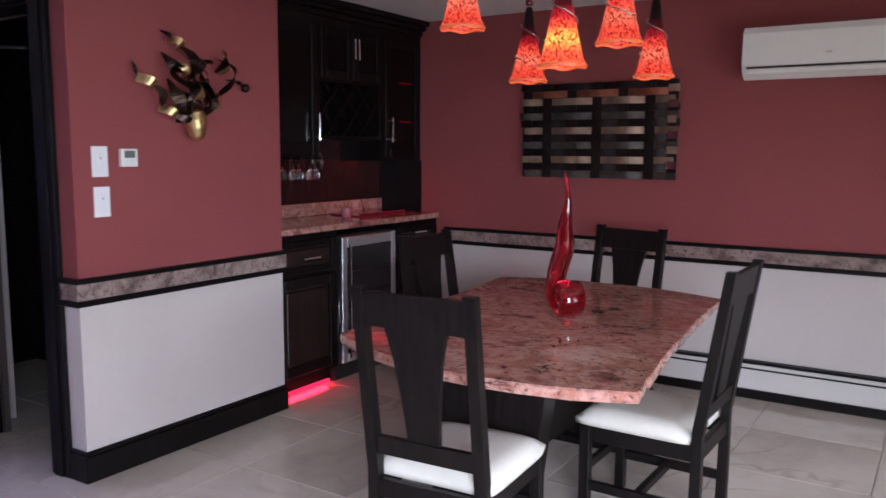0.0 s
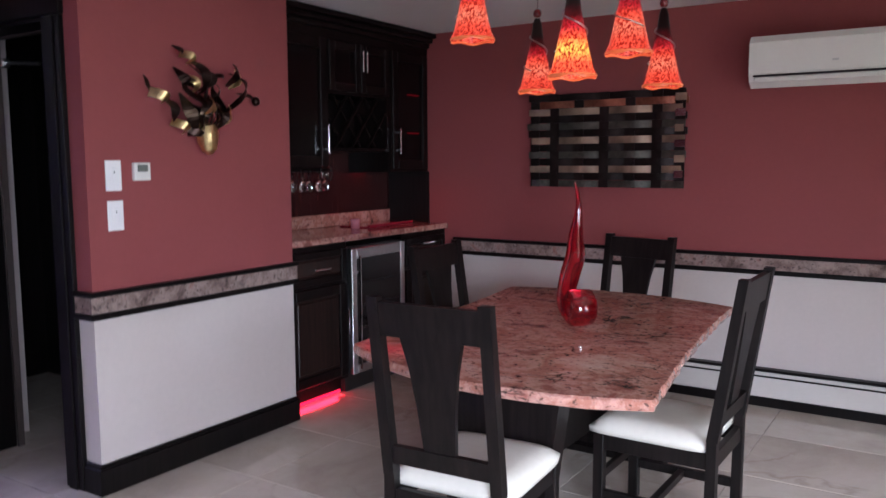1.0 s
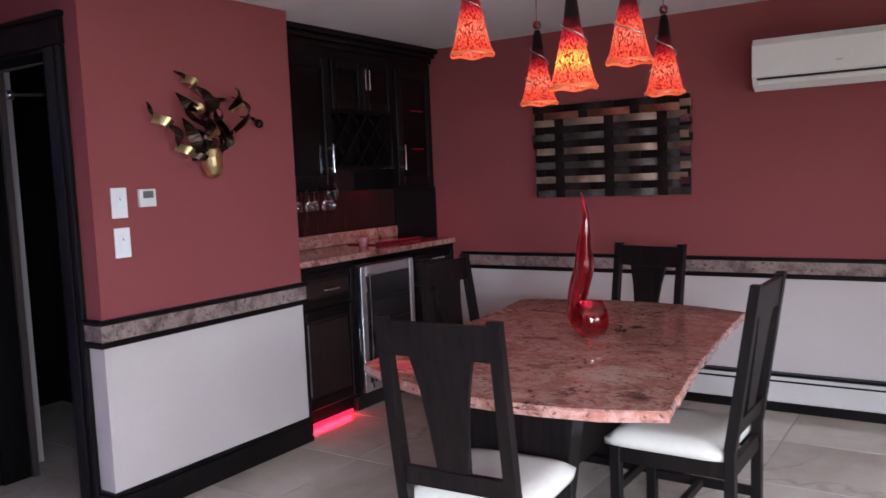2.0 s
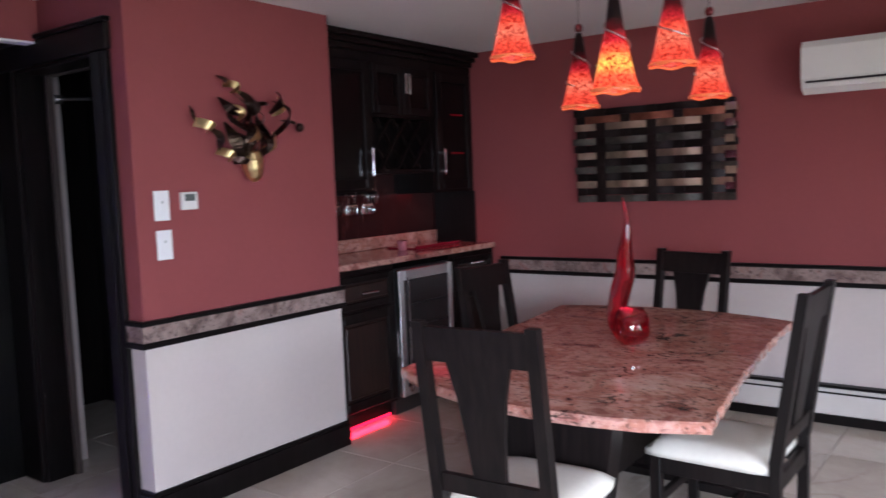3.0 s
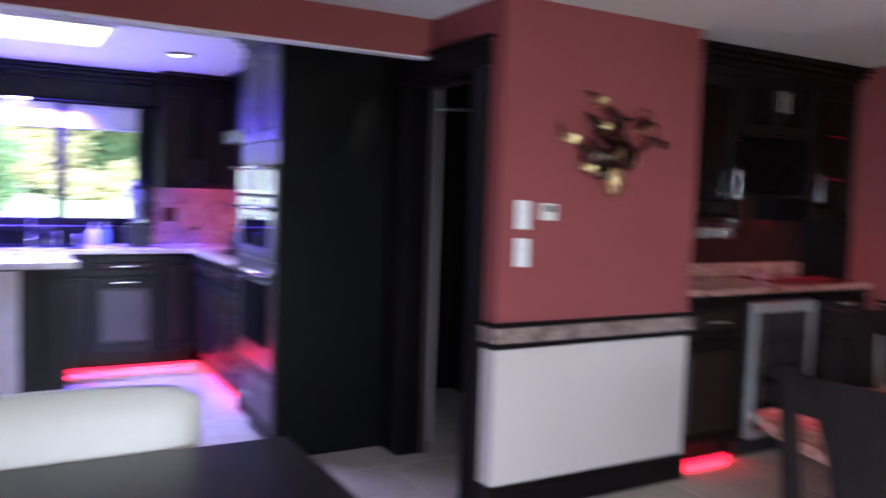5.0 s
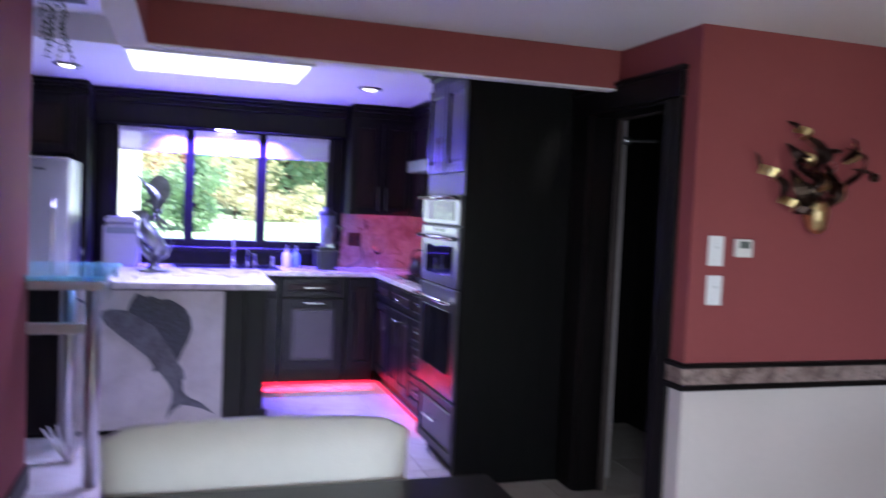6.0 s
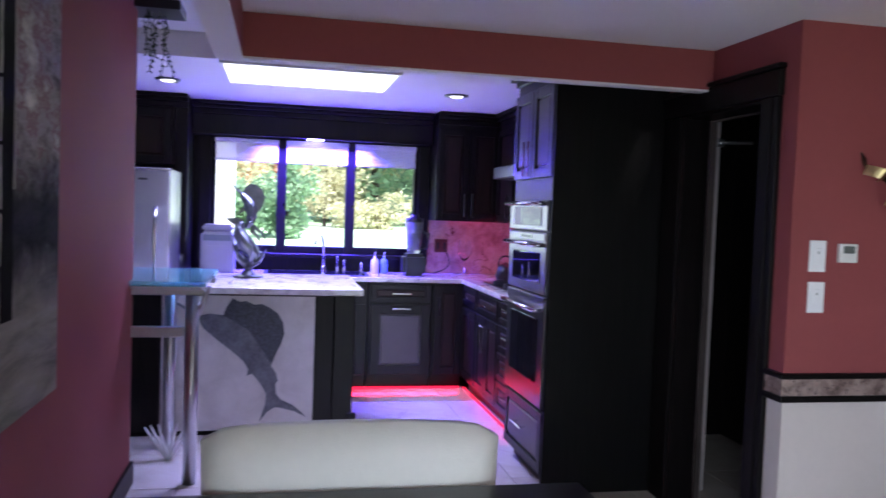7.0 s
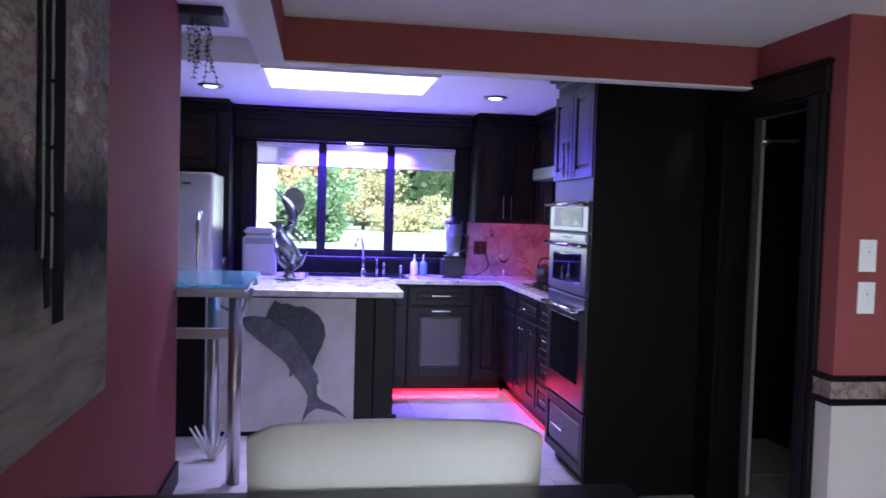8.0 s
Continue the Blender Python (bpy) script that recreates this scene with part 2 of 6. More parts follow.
MOSAIC = mat("slate_mosaic", (0.045, 0.048, 0.065), 0.3, vary=0.95, scale=70, fine=160, bump=0.9, bump_scale=110)
SLATE = mat("smooth_slate", (0.12, 0.12, 0.14), 0.35, vary=0.6, scale=14, fine=50)
LED_RED = glow("red_led", (1.0, 0.012, 0.05), 7.0)
LED_BLUE = glow("blue_led", (0.3, 0.25, 1.0), 140.0)
DOWNLIGHT = glow("downlight_lens", (1.0, 0.95, 0.88), 12.0)
SKY_PANEL = glow("skylight_daylight", (0.93, 0.93, 1.0), 7.0)
WIRE = mat("nickel_wire", (0.5, 0.48, 0.47), 0.3, 1.0)
VINE = mat("vine_leaf", (0.045, 0.07, 0.03), 0.6, vary=0.4)
CORAL = mat("white_coral", (0.75, 0.74, 0.74), 0.6, vary=0.05)


# ---- mesh helpers ----
def world_of(ob):
    return (world_of(ob.parent) @ ob.matrix_parent_inverse if ob.parent else Matrix()) @ ob.matrix_basis


def part(name, bm, material, parent=None, label="", smooth=False):
    """Links a bmesh, built in world places, as one mesh object under a thing or part."""
    me = bpy.data.meshes.new(name)
    bmesh.ops.recalc_face_normals(bm, faces=bm.faces)
    bm.to_mesh(me)
    bm.free()
    me.materials.append(material)
    if smooth:
        me.polygons.foreach_set("use_smooth", [True] * len(me.polygons))
    ob = new(name, me)
    if parent:
        ob.parent = parent
        ob.matrix_parent_inverse = world_of(parent).inverted()
    return tagged(ob, label)


def thing(name, at, label, category, group="", kind=""):
    return tagged(place_empty(name, at), label, category, group, kind)


def place_empty(name, at):
    ob = new(name)
    ob.empty_display_size = 0.1
    ob.location = at
    return ob


def add_box(bm, x0, x1, y0, y1, z0, z1, bevel=0.0, m=None, segments=1):
    mm = Matrix.LocRotScale(((x0 + x1) / 2, (y0 + y1) / 2, (z0 + z1) / 2), None, (abs(x1 - x0), abs(y1 - y0), abs(z1 - z0)))
    r = bmesh.ops.create_cube(bm, size=1, matrix=mm)
    vs = r["verts"]
    if bevel:
        es = list({e for v in vs for e in v.link_edges})
        r = bmesh.ops.bevel(bm, geom=es, offset=bevel, segments=segments, affect="EDGES", clamp_overlap=True)
        vs = list({v for f in r["faces"] for v in f.verts} | {v for v in vs if v.is_valid})
    if m is not None:
        bmesh.ops.transform(bm, matrix=m, verts=vs)
    return bm


def box(x0, x1, y0, y1, z0, z1, bevel=0.0, m=None, segments=1):
    return add_box(bmesh.new(), x0, x1, y0, y1, z0, z1, bevel, m, segments)


def add_prism(bm, pts, thick, m=None):
    """A flat outline (x, z) pushed back along +y by thick."""
    a = [bm.verts.new((x, 0, z)) for x, z in pts]
    b = [bm.verts.new((x, thick, z)) for x, z in pts]
    n = len(pts)
    bm.faces.new(a)
    bm.faces.new(b[::-1])
    for i in range(n):
        bm.faces.new((a[i], b[i], b[(i + 1) % n], a[(i + 1) % n]))
    if m is not None:
        bmesh.ops.transform(bm, matrix=m, verts=a + b)
    return bm


def lathe(profile, steps=24, centre=(0, 0, 0), wave=0.0, waves=5, closed=False):
    """A turned shape from (radius, z) pairs."""
    bm = bmesh.new()
    rings = []
    for r, z in profile:
        ring = []
        for i in range(steps):
            a = 2 * math.pi * i / steps
            w = wave * math.cos(waves * a) if (r, z) == profile[-1] else 0
            ring.append(bm.verts.new((centre[0] + r * math.cos(a), centre[1] + r * math.sin(a), centre[2] + z + w)))
        rings.append(ring)
    for p, q in zip(rings, rings[1:]):
        for i in range(steps):
            bm.faces.new((p[i], p[(i + 1) % steps], q[(i + 1) % steps], q[i]))
    if closed:
        bm.faces.new(rings[0])
        bm.faces.new(rings[-1])
    return bm


def tube(points, radius, steps=8, taper=None):
    """A round bar along points; taper gives the radius at each point."""
    bm = bmesh.new()
    pts = [Vector(p) for p in points]
    rings = []
    for i, p in enumerate(pts):
        d = (pts[min(i + 1, len(pts) - 1)] - pts[max(i - 1, 0)]).normalized()
        s = d.cross(Vector((0.13, 0.27, 0.95)))
        s = s.normalized() if s.length > 0.05 else d.cross(Vector((1, 0, 0))).normalized()
        u = d.cross(s)
        r = taper[i] if taper else radius
        rings.append([bm.verts.new(p + r * (math.cos(2 * math.pi * k / steps) * s + math.sin(2 * math.pi * k / steps) * u)) for k in range(steps)])
    for a, b in zip(rings, rings[1:]):
        for k in range(steps):
            bm.faces.new((a[k], a[(k + 1) % steps], b[(k + 1) % steps], b[k]))
    bm.faces.new(rings[0])
    bm.faces.new(rings[-1][::-1])
    return bm


def bezier(p0, p1, p2, p3, n=14):
    out = []
    for i in range(n + 1):
        t = i / n
        out.append(Vector(p0) * (1 - t) ** 3 + Vector(p1) * 3 * t * (1 - t) ** 2 + Vector(p2) * 3 * t * t * (1 - t) + Vector(p3) * t ** 3)
    return out


def ribbon(points, width, thick, normal, twist=0.0, shape="leaf"):
    """A bent metal strip that narrows at its ends, with thickness."""
    bm = bmesh.new()
    pts = [Vector(p) for p in points]
    n = len(pts)
    rows = []
    for i, p in enumerate(pts):
        d = (pts[min(i + 1, n - 1)] - pts[max(i - 1, 0)]).normalized()
        side = d.cross(Vector(normal)).normalized()
        side = Matrix.Rotation(twist * i / n, 3, d) @ side
        up = side.cross(d)
        f = i / (n - 1)
        w = width * (max(0.08, math.sin(math.pi * min(0.97, 0.06 + f))) if shape == "leaf" else 1.0)
        rows.append([bm.verts.new(p + a * side * w / 2 + b * up * thick / 2) for a, b in ((-1, -1), (1, -1), (1, 1), (-1, 1))])
    for a, b in zip(rows, rows[1:]):
        for k in range(4):
            bm.faces.new((a[k], a[(k + 1) % 4], b[(k + 1) % 4], b[k]))
    bm.faces.new(rows[0])
    bm.faces.new(rows[-1][::-1])
    return bm


EAST = Matrix.Rotation(radians(90), 4, "Z")     # a front that faces +x; its width runs along +y
SOUTH = Matrix()                                # a front that faces -y; its width runs along +x


def at_east(x, y, z=0.0):
    return Matrix.Translation((x, y, z)) @ EAST


def at_south(x, y, z=0.0):
    return Matrix.Translation((x, y, z))


def structure(name, bm, material, label, category=""):
    return tagged(part(name, bm, material), label, category or name.split("_")[0], kind="structure")


# ---- the shell ----
X1, YS, YN, CEIL, KCEIL = -2.46, 2.262, 5.10, 2.302, 2.345
XE, YW, XW = 3.1, -0.50, -6.72       # east wall, painting wall, window wall of the kitchen
RAIL0, RAIL1 = 0.759, 0.876

floor = structure("floor", box(-6.9, XE + 0.2, -3.2, YN + 0.2, -0.12, -0.006), GROUT, "polished cream marble tile floor with thin joints", "floor")


def painted_wall(name, x0, x1, y0, y1, z0, z1, label, opening=None, along="x", low=True):
    """A wall with rose paint above the stone rail and cream paint below it; opening: (from, to, z0, z1) along its run."""
    ob = thing(name, ((x0 + x1) / 2, (y0 + y1) / 2, z0), label, "wall", kind="structure")
    cuts = [(z0, RAIL0 + 0.03, CREAM_PAINT, "wainscot"), (RAIL0 + 0.03, z1, RED_PAINT, "upper_wall")] if low else [(z0, z1, RED_PAINT, "upper_wall")]
    for a, b, m, n in cuts:
        bm = bmesh.new()
        if not opening:
            add_box(bm, x0, x1, y0, y1, a, b)
        else:
            p, q, r, s = opening
            lo, hi = (x0, x1) if along == "x" else (y0, y1)
            bits = [(lo, p, a, b), (q, hi, a, b)]
            if a < r:
                bits.append((p, q, a, min(b, r)))
            if b > s:
                bits.append((p, q, max(a, s), b))
            for u0, u1, w0, w1 in bits:
                if u1 - u0 > 0.001 and w1 - w0 > 0.001:
                    add_box(bm, *((u0, u1, y0, y1) if along == "x" else (x0, x1, u0, u1)), w0, w1)
        part(n, bm, m, ob)
    return ob


painted_wall("wall_north", -3.2, XE + 0.12, YN, YN + 0.14, 0, CEIL, "rose red wall with cream wainscot below a stone rail")
painted_wall("wall_east", XE, XE + 0.12, -0.45, YN, 0, CEIL, "rose red end wall with a wide patio door opening", (1.0, 2.6, 0.0, 2.1), "y")
painted_wall("wall_stub", X1 - 0.13, X1, YS, 3.447, 0, CEIL, "short rose red wall with cream wainscot and stone rail")
painted_wall("wall_door", -3.56, X1 - 0.13, YS, YS + 0.13, 0, CEIL, "rose red wall with a dark doorway", (-3.38, -2.69, 0.0, 2.03), "x", low=False)
painted_wall("wall_painting", -3.93, XE, YW - 0.12, YW, 0, 2.62, "rose red wall with a large abstract painting", (0.75, 2.05, 0.65, 2.05), "x", low=False)
for nm, bm in (("wall_bar_back", box(-3.14, -3.06, 3.447, YN, 0, CEIL)), ("wall_bar_side", box(-3.06, X1 - 0.14, 3.40, 3.446, 0, CEIL)),):
    structure(nm, bm, BLACK_TRIM, "dark wall lining the bar recess", "wall")
structure("ceiling_dining", box(-3.13, XE + 0.12, 0.06, YN + 0.14, CEIL, CEIL + 0.1), WHITE_PAINT, "plain white painted dining room ceiling", "ceiling")
structure("ceiling_kitchen", box(-6.9, -4.56, -3.2, 2.6, KCEIL, KCEIL + 0.25), WHITE_PAINT, "plain white painted kitchen ceiling", "ceiling")
bm = box(-4.559, -3.19, -3.2, 2.6, KCEIL + 0.15, KCEIL + 0.25)
add_box(bm, -3.1895, XE + 0.12, -3.2, -0.04, KCEIL + 0.15, KCEIL + 0.25)
structure("ceiling_passage", bm, WHITE_PAINT, "plain white painted raised passage ceiling", "ceiling")
beam = thing("beam_header", (-3.14, 1.2, 2.11), "rose red boxed ceiling beam with a white underside", "beam", kind="structure")
part("beam_face", box(-3.19, -3.12, 0.04, YS - 0.002, 2.115, KCEIL + 0.16), RED_PAINT, beam)
part("beam_face", box(-3.119, XE, -0.05, 0.06, 2.115, KCEIL + 0.16), RED_PAINT, beam)
part("beam_underside", box(-3.192, -3.118, -0.05, YS - 0.002, 2.106, 2.1145), WHITE_PAINT, beam)
part("beam_underside", box(-3.117, XE, -0.052, 0.062, 2.106, 2.1145), WHITE_PAINT, beam)

# closet behind the doorway; near-black walls and ceiling stand for its unlit shade
structure("wall_closet_back", box(-4.6, -2.6, 3.3, 3.395, 0, CEIL), BLACK_TRIM, "closet back wall, coloured near-black for its unlit shade", "wall")
structure("wall_closet_side", box(-4.68, -4.6, 2.42, 3.395, 0, CEIL), BLACK_TRIM, "closet side wall, coloured near-black for its unlit shade", "wall")
structure("ceiling_closet", box(-4.68, -2.6, 2.415, 3.395, CEIL - 0.01, CEIL + 0.1), BLACK_TRIM, "closet ceiling, coloured near-black for its unlit shade", "ceiling")
rod = thing("closet_rod", (-3.2, 2.45, 1.87), "short pale metal hanging rail just inside the dark closet", "closet rail")
part("rail", tube([(-3.345, 2.45, 1.89), (-3.064, 2.45, 1.867)], 0.009), STEEL, rod)
part("bracket", box(-3.369, -3.343, 2.43, 2.47, 1.87, 1.91, 0.003), STEEL, rod)

# kitchen walls
kw = thing("wall_kitchen_west", (XW, 0.5, 0), "dark panelled kitchen wall round the garden window", "wall", kind="structure")
bm = bmesh.new()
for y0, y1, z0, z1 in ((-3.2, -0.35, 0, KCEIL), (1.45, 2.6, 0, KCEIL), (-0.35, 1.45, 0, 1.08), (-0.35, 1.45, 2.06, KCEIL)):
    add_box(bm, XW - 0.14, XW, y0, y1, z0, z1)
part("wall_panel", bm, ESPRESSO, kw)
structure("wall_kitchen_north", box(XW, -3.54, 2.44, 2.56, 0, KCEIL + 0.2), CREAM_PAINT, "plain kitchen wall behind the cabinets", "wall")
structure("wall_kitchen_south", box(-6.9, XE, -3.3, -3.18, 0, KCEIL + 0.2), CREAM_PAINT, "plain wall closing the kitchen", "wall")
structure("wall_passage_end", box(XE, XE + 0.1, -3.2, -0.58, 0, KCEIL + 0.2), CREAM_PAINT, "plain wall closing the passage", "wall")


# rails, skirting, casings
def stone_rail(name, x0, x1, y0, y1):
    """A stone band between two black beads on a wall; the box gives its outer faces."""
    ob = thing(name, ((x0 + x1) / 2, (y0 + y1) / 2, RAIL0), "polished stone chair rail between black wood beads", "chair rail", kind="structure")
    g = 0.008
    part("bead", box(x0 - g, x1 + g, y0 - g, y1 + g, RAIL1 - 0.021, RAIL1, 0.004), BLACK_TRIM, ob)
    part("stone_band", box(x0, x1, y0, y1, RAIL0 + 0.0265, RAIL1 - 0.0215), RAIL_GRANITE, ob)
    part("bead", box(x0 - g, x1 + g, y0 - g, y1 + g, RAIL0, RAIL0 + 0.026, 0.004), BLACK_TRIM, ob)
    return ob


stone_rail("trim_rail_stub", X1 - 0.098, X1 + 0.02, YS - 0.02, 3.46)
stone_rail("trim_rail_north", -2.46, XE, YN - 0.02, YN + 0.01)
sk = thing("baseboard_stub", (X1, 2.9, 0), "tall black wooden baseboard with a moulded top", "baseboard", kind="structure")
part("board", box(X1 - 0.1, X1 + 0.018, YS - 0.018, 3.46, 0, 0.115, 0.003), BLACK_TRIM, sk)
part("moulding", box(X1 - 0.098, X1 + 0.012, YS - 0.012, 3.454, 0.1152, 0.135, 0.004), BLACK_TRIM, sk)
sk = thing("baseboard_painting_wall", (-1.5, YW, 0), "tall black wooden baseboard", "baseboard", kind="structure")
part("board", box(-3.95, XE - 0.01, YW - 0.138, YW + 0.016, 0, 0.12, 0.003), BLACK_TRIM, sk)

cas = thing("door_1", (-3.1, YS, 0), "open doorway with wide black wooden casing", "doorway", kind="structure")
part("casing", box(-2.69, -2.562, YS - 0.022, YS + 0.002, 0, 2.012, 0.004), BLACK_TRIM, cas)
part("casing", box(-2.66, -2.60, YS - 0.03, YS - 0.0225, 0, 2.01, 0.003), BLACK_TRIM, cas)
part("head_casing", box(-3.64, -2.555, YS - 0.026, YS + 0.002, 2.014, 2.125, 0.004), BLACK_TRIM, cas)
part("head_cap", box(-3.66, -2.545, YS - 0.035, YS + 0.002, 2.126, 2.148, 0.005), BLACK_TRIM, cas)
part("jamb", box(-2.706, -2.692, YS - 0.001, YS + 0.135, 0, 2.03), BLACK_TRIM, cas)
part("jamb", box(-3.382, -3.368, YS - 0.001, YS + 0.135, 0, 2.03), BLACK_TRIM, cas)
part("casing", box(-3.55, -3.3825, YS - 0.022, YS + 0.002, 0, 2.012, 0.004), BLACK_TRIM, cas)
part("door_stop", box(-3.3675, -3.352, YS + 0.138, YS + 0.168, 0, 2.02), mat("worn_jamb_edge", (0.075, 0.058, 0.052), 0.5), cas, "worn pale jamb edge")
part("jamb_head", box(-3.351, -2.706, YS - 0.001, YS + 0.137, 2.0, 2.013), BLACK_TRIM, cas)
part("door_stop", box(-3.351, -2.706, YS + 0.138, YS + 0.168, 1.994, 2.02), bpy.data.materials["worn_jamb_edge"], cas, "worn pale jamb edge")

# baseboard heater along the north wall
ht = thing("baseboard_heater", (0.2, YN, 0), "long white baseboard heater with black slot lines", "heater")
part("cover", box(-1.9, XE - 0.02, YN - 0.055, YN - 0.002, 0.055, 0.2045, 0.006), mat("heater_enamel", (0.6, 0.56, 0.53), 0.4, vary=0.03), ht)
part("damper", box(-1.9, XE - 0.02, YN - 0.062, YN - 0.002, 0.2055, 0.221, 0.003), BLACK_TRIM, ht)
part("slot", box(-1.9, XE - 0.02, YN - 0.059, YN - 0.0555, 0.173, 0.183), BLACK_TRIM, ht)
part("kick", box(-2.45, XE - 0.02, YN - 0.05, YN - 0.002, 0.0, 0.052), BLACK_TRIM, ht)


# ---- cabinets ----
def bar_handle(parent, m, x, z, length, vertical=True):
    """A slim bar pull on two posts, on a front in the plane y = 0."""
    bm = bmesh.new()
    h = length / 2
    if vertical:
        add_box(bm, x - 0.006, x + 0.006, -0.042, -0.03, z - h, z + h, 0.003, m)
        for s in (-0.7, 0.7):
            add_box(bm, x - 0.004, x + 0.004, -0.031, 0.001, z + s * h - 0.004, z + s * h + 0.004, 0, m)
    else:
        add_box(bm, x - h, x + h, -0.042, -0.03, z - 0.006, z + 0.006, 0.003, m)
        for s in (-0.7, 0.7):
            add_box(bm, x + s * h - 0.004, x + s * h + 0.004, -0.031, 0.001, z - 0.004, z + 0.004, 0, m)
    return part("handle", bm, CHROME, parent, "brushed steel bar pull")


def cabinet_front(parent, m, x0, x1, z0, z1, kind="door", wood_m=KITCHEN_WOOD, panel_m=CHERRY, handle=None, stile=0.06):
    """A raised-panel front: frame of stiles and rails, moulded inner edge, raised field, bar pull."""
    bm = bmesh.new()
    s = stile
    add_box(bm, x0, x0 + s, -0.022, 0, z0, z1, 0.003, m)
    add_box(bm, x1 - s, x1, -0.022, 0, z0, z1, 0.003, m)
    add_box(bm, x0 + s + 0.0005, x1 - s - 0.0005, -0.0215, 0, z0, z0 + s, 0.003, m)
    add_box(bm, x0 + s + 0.0005, x1 - s - 0.0005, -0.0215, 0, z1 - s, z1, 0.003, m)
    front = part(kind, bm, wood_m, parent)
    bm = bmesh.new()
    add_box(bm, x0 + s, x1 - s, -0.006, -0.001, z0 + s, z1 - s, 0, m)
    g = min(0.03, (x1 - x0 - 2 * s) / 5, (z1 - z0 - 2 * s) / 5)
    if g > 0.006 and kind != "glass_door":
        add_box(bm, x0 + s + g * 0.5, x1 - s - g * 0.5, -0.017, -0.0065, z0 + s + g * 0.5, z1 - s - g * 0.5, min(0.01, g * 0.4), m)
    part("pane" if kind == "glass_door" else "panel", bm, BAR_GLASS if kind == "glass_door" else panel_m, front)
    if handle:
        hx, hz, hl, v = handle
        bar_handle(front, m @ Matrix.Translation((0, -0.02, 0)), hx, hz, hl, v)
    return front


def cabinet_body(name, m, w, depth, z0, z1, label, group, toe=0.0, wood_m=KITCHEN_WOOD):
    ob = thing(name, m @ Vector((w / 2, depth / 2, z0)), label, "cabinet", group)
    bm = bmesh.new()
    add_box(bm, 0.001, w - 0.001, 0.0005, depth, z0 + toe, z1, 0, m)
    if toe:
        add_box(bm, 0.001, w - 0.001, 0.06, depth, z0, z0 + toe, 0, m)
    part("body", bm, wood_m, ob)
    return ob


# ---- the bar ----
BX = X1 - 0.088
bar_base = "base cabinets of the bar"
m = at_east(BX, 3.449)
c = cabinet_body("base_cabinet", m, 0.55, 0.52, 0, 0.936, "dark wooden base cabinet with drawer and raised-panel door", bar_base, 0.1, wood_m=BAR_WOOD)
cabinet_front(c, m, 0.03, 0.525, 0.71, 0.9, "drawer", handle=(0.275, 0.80, 0.14, False), stile=0.04, wood_m=BAR_WOOD)
cabinet_front(c, m, 0.03, 0.525, 0.125, 0.69, "door", handle=(0.50, 0.45, 0.16, True), wood_m=BAR_WOOD)
m = at_east(BX, 4.566)
c = cabinet_body("base_cabinet", m, 0.53, 0.52, 0, 0.936, "dark wooden base cabinet with drawer and door beside the wall", bar_base, 0.1, wood_m=BAR_WOOD)
cabinet_front(c, m, 0.03, 0.5, 0.71, 0.9, "drawer", handle=(0.25, 0.86, 0.14, False), stile=0.04, wood_m=BAR_WOOD)
cabinet_front(c, m, 0.03, 0.5, 0.125, 0.69, "door", wood_m=BAR_WOOD)
m = at_east(BX, 4.0)
wc = thing("wine_cooler", (BX - 0.25, 4.27, 0), "built-in wine cooler with steel-framed dark glass door", "wine cooler")
part("body", add_box(bmesh.new(), 0.0, 0.565, 0.005, 0.5, 0.1, 0.9, 0, m), BLACK_PLASTIC, wc)
part("kick_plate", add_box(bmesh.new(), 0.0, 0.565, 0.03, 0.1, 0.0, 0.098, 0, m), BLACK_PLASTIC, wc)
bm = bmesh.new()
add_box(bm, 0.01, 0.06, -0.035, 0.003, 0.115, 0.89, 0.004, m)
add_box(bm, 0.51, 0.555, -0.035, 0.003, 0.115, 0.89, 0.004, m)
add_box(bm, 0.0605, 0.5095, -0.034, 0.003, 0.115, 0.165, 0.004, m)
add_box(bm, 0.0605, 0.5095, -0.034, 0.003, 0.825, 0.89, 0.004, m)
wd = part("door", bm, STEEL, wc, "brushed steel door frame")
part("pane", add_box(bmesh.new(), 0.0605, 0.5095, -0.028, -0.004, 0.1655, 0.8245, 0, m), DARK_GLASS, wd)
bar_handle(wd, m @ Matrix.Translation((0, -0.035, 0)), 0.045, 0.5, 0.7)
for k in range(4):
    part("shelf", add_box(bmesh.new(), 0.065, 0.505, -0.0305, -0.0285, 0.25 + 0.14 * k, 0.256 + 0.14 * k, 0, m), PEWTER_DARK, wd)
bt = thing("bar_worktop", (BX - 0.2, 4.25, 0.92), "polished rose granite bar worktop with upstand", "worktop")
part("slab", box(-3.058, BX + 0.028, 3.449, YN - 0.002, 0.937, 0.974, 0.006), RED_GRANITE, bt)
part("upstand", box(-3.058, -3.03, 3.449, YN - 0.002, 0.975, 1.06, 0.004), RED_GRANITE, bt)
bs = thing("bar_splashback", (-3.05, 4.28, 1.06), "dark reflective panel behind the bar", "splashback", kind="structure")
part("panel", box(-3.058, -3.045, 3.449, YN - 0.002, 1.0605, 1.5), wood("bar_back_wood", (0.02, 0.006, 0.006), (0.05, 0.012, 0.011), 0.25, 0.4), bs)

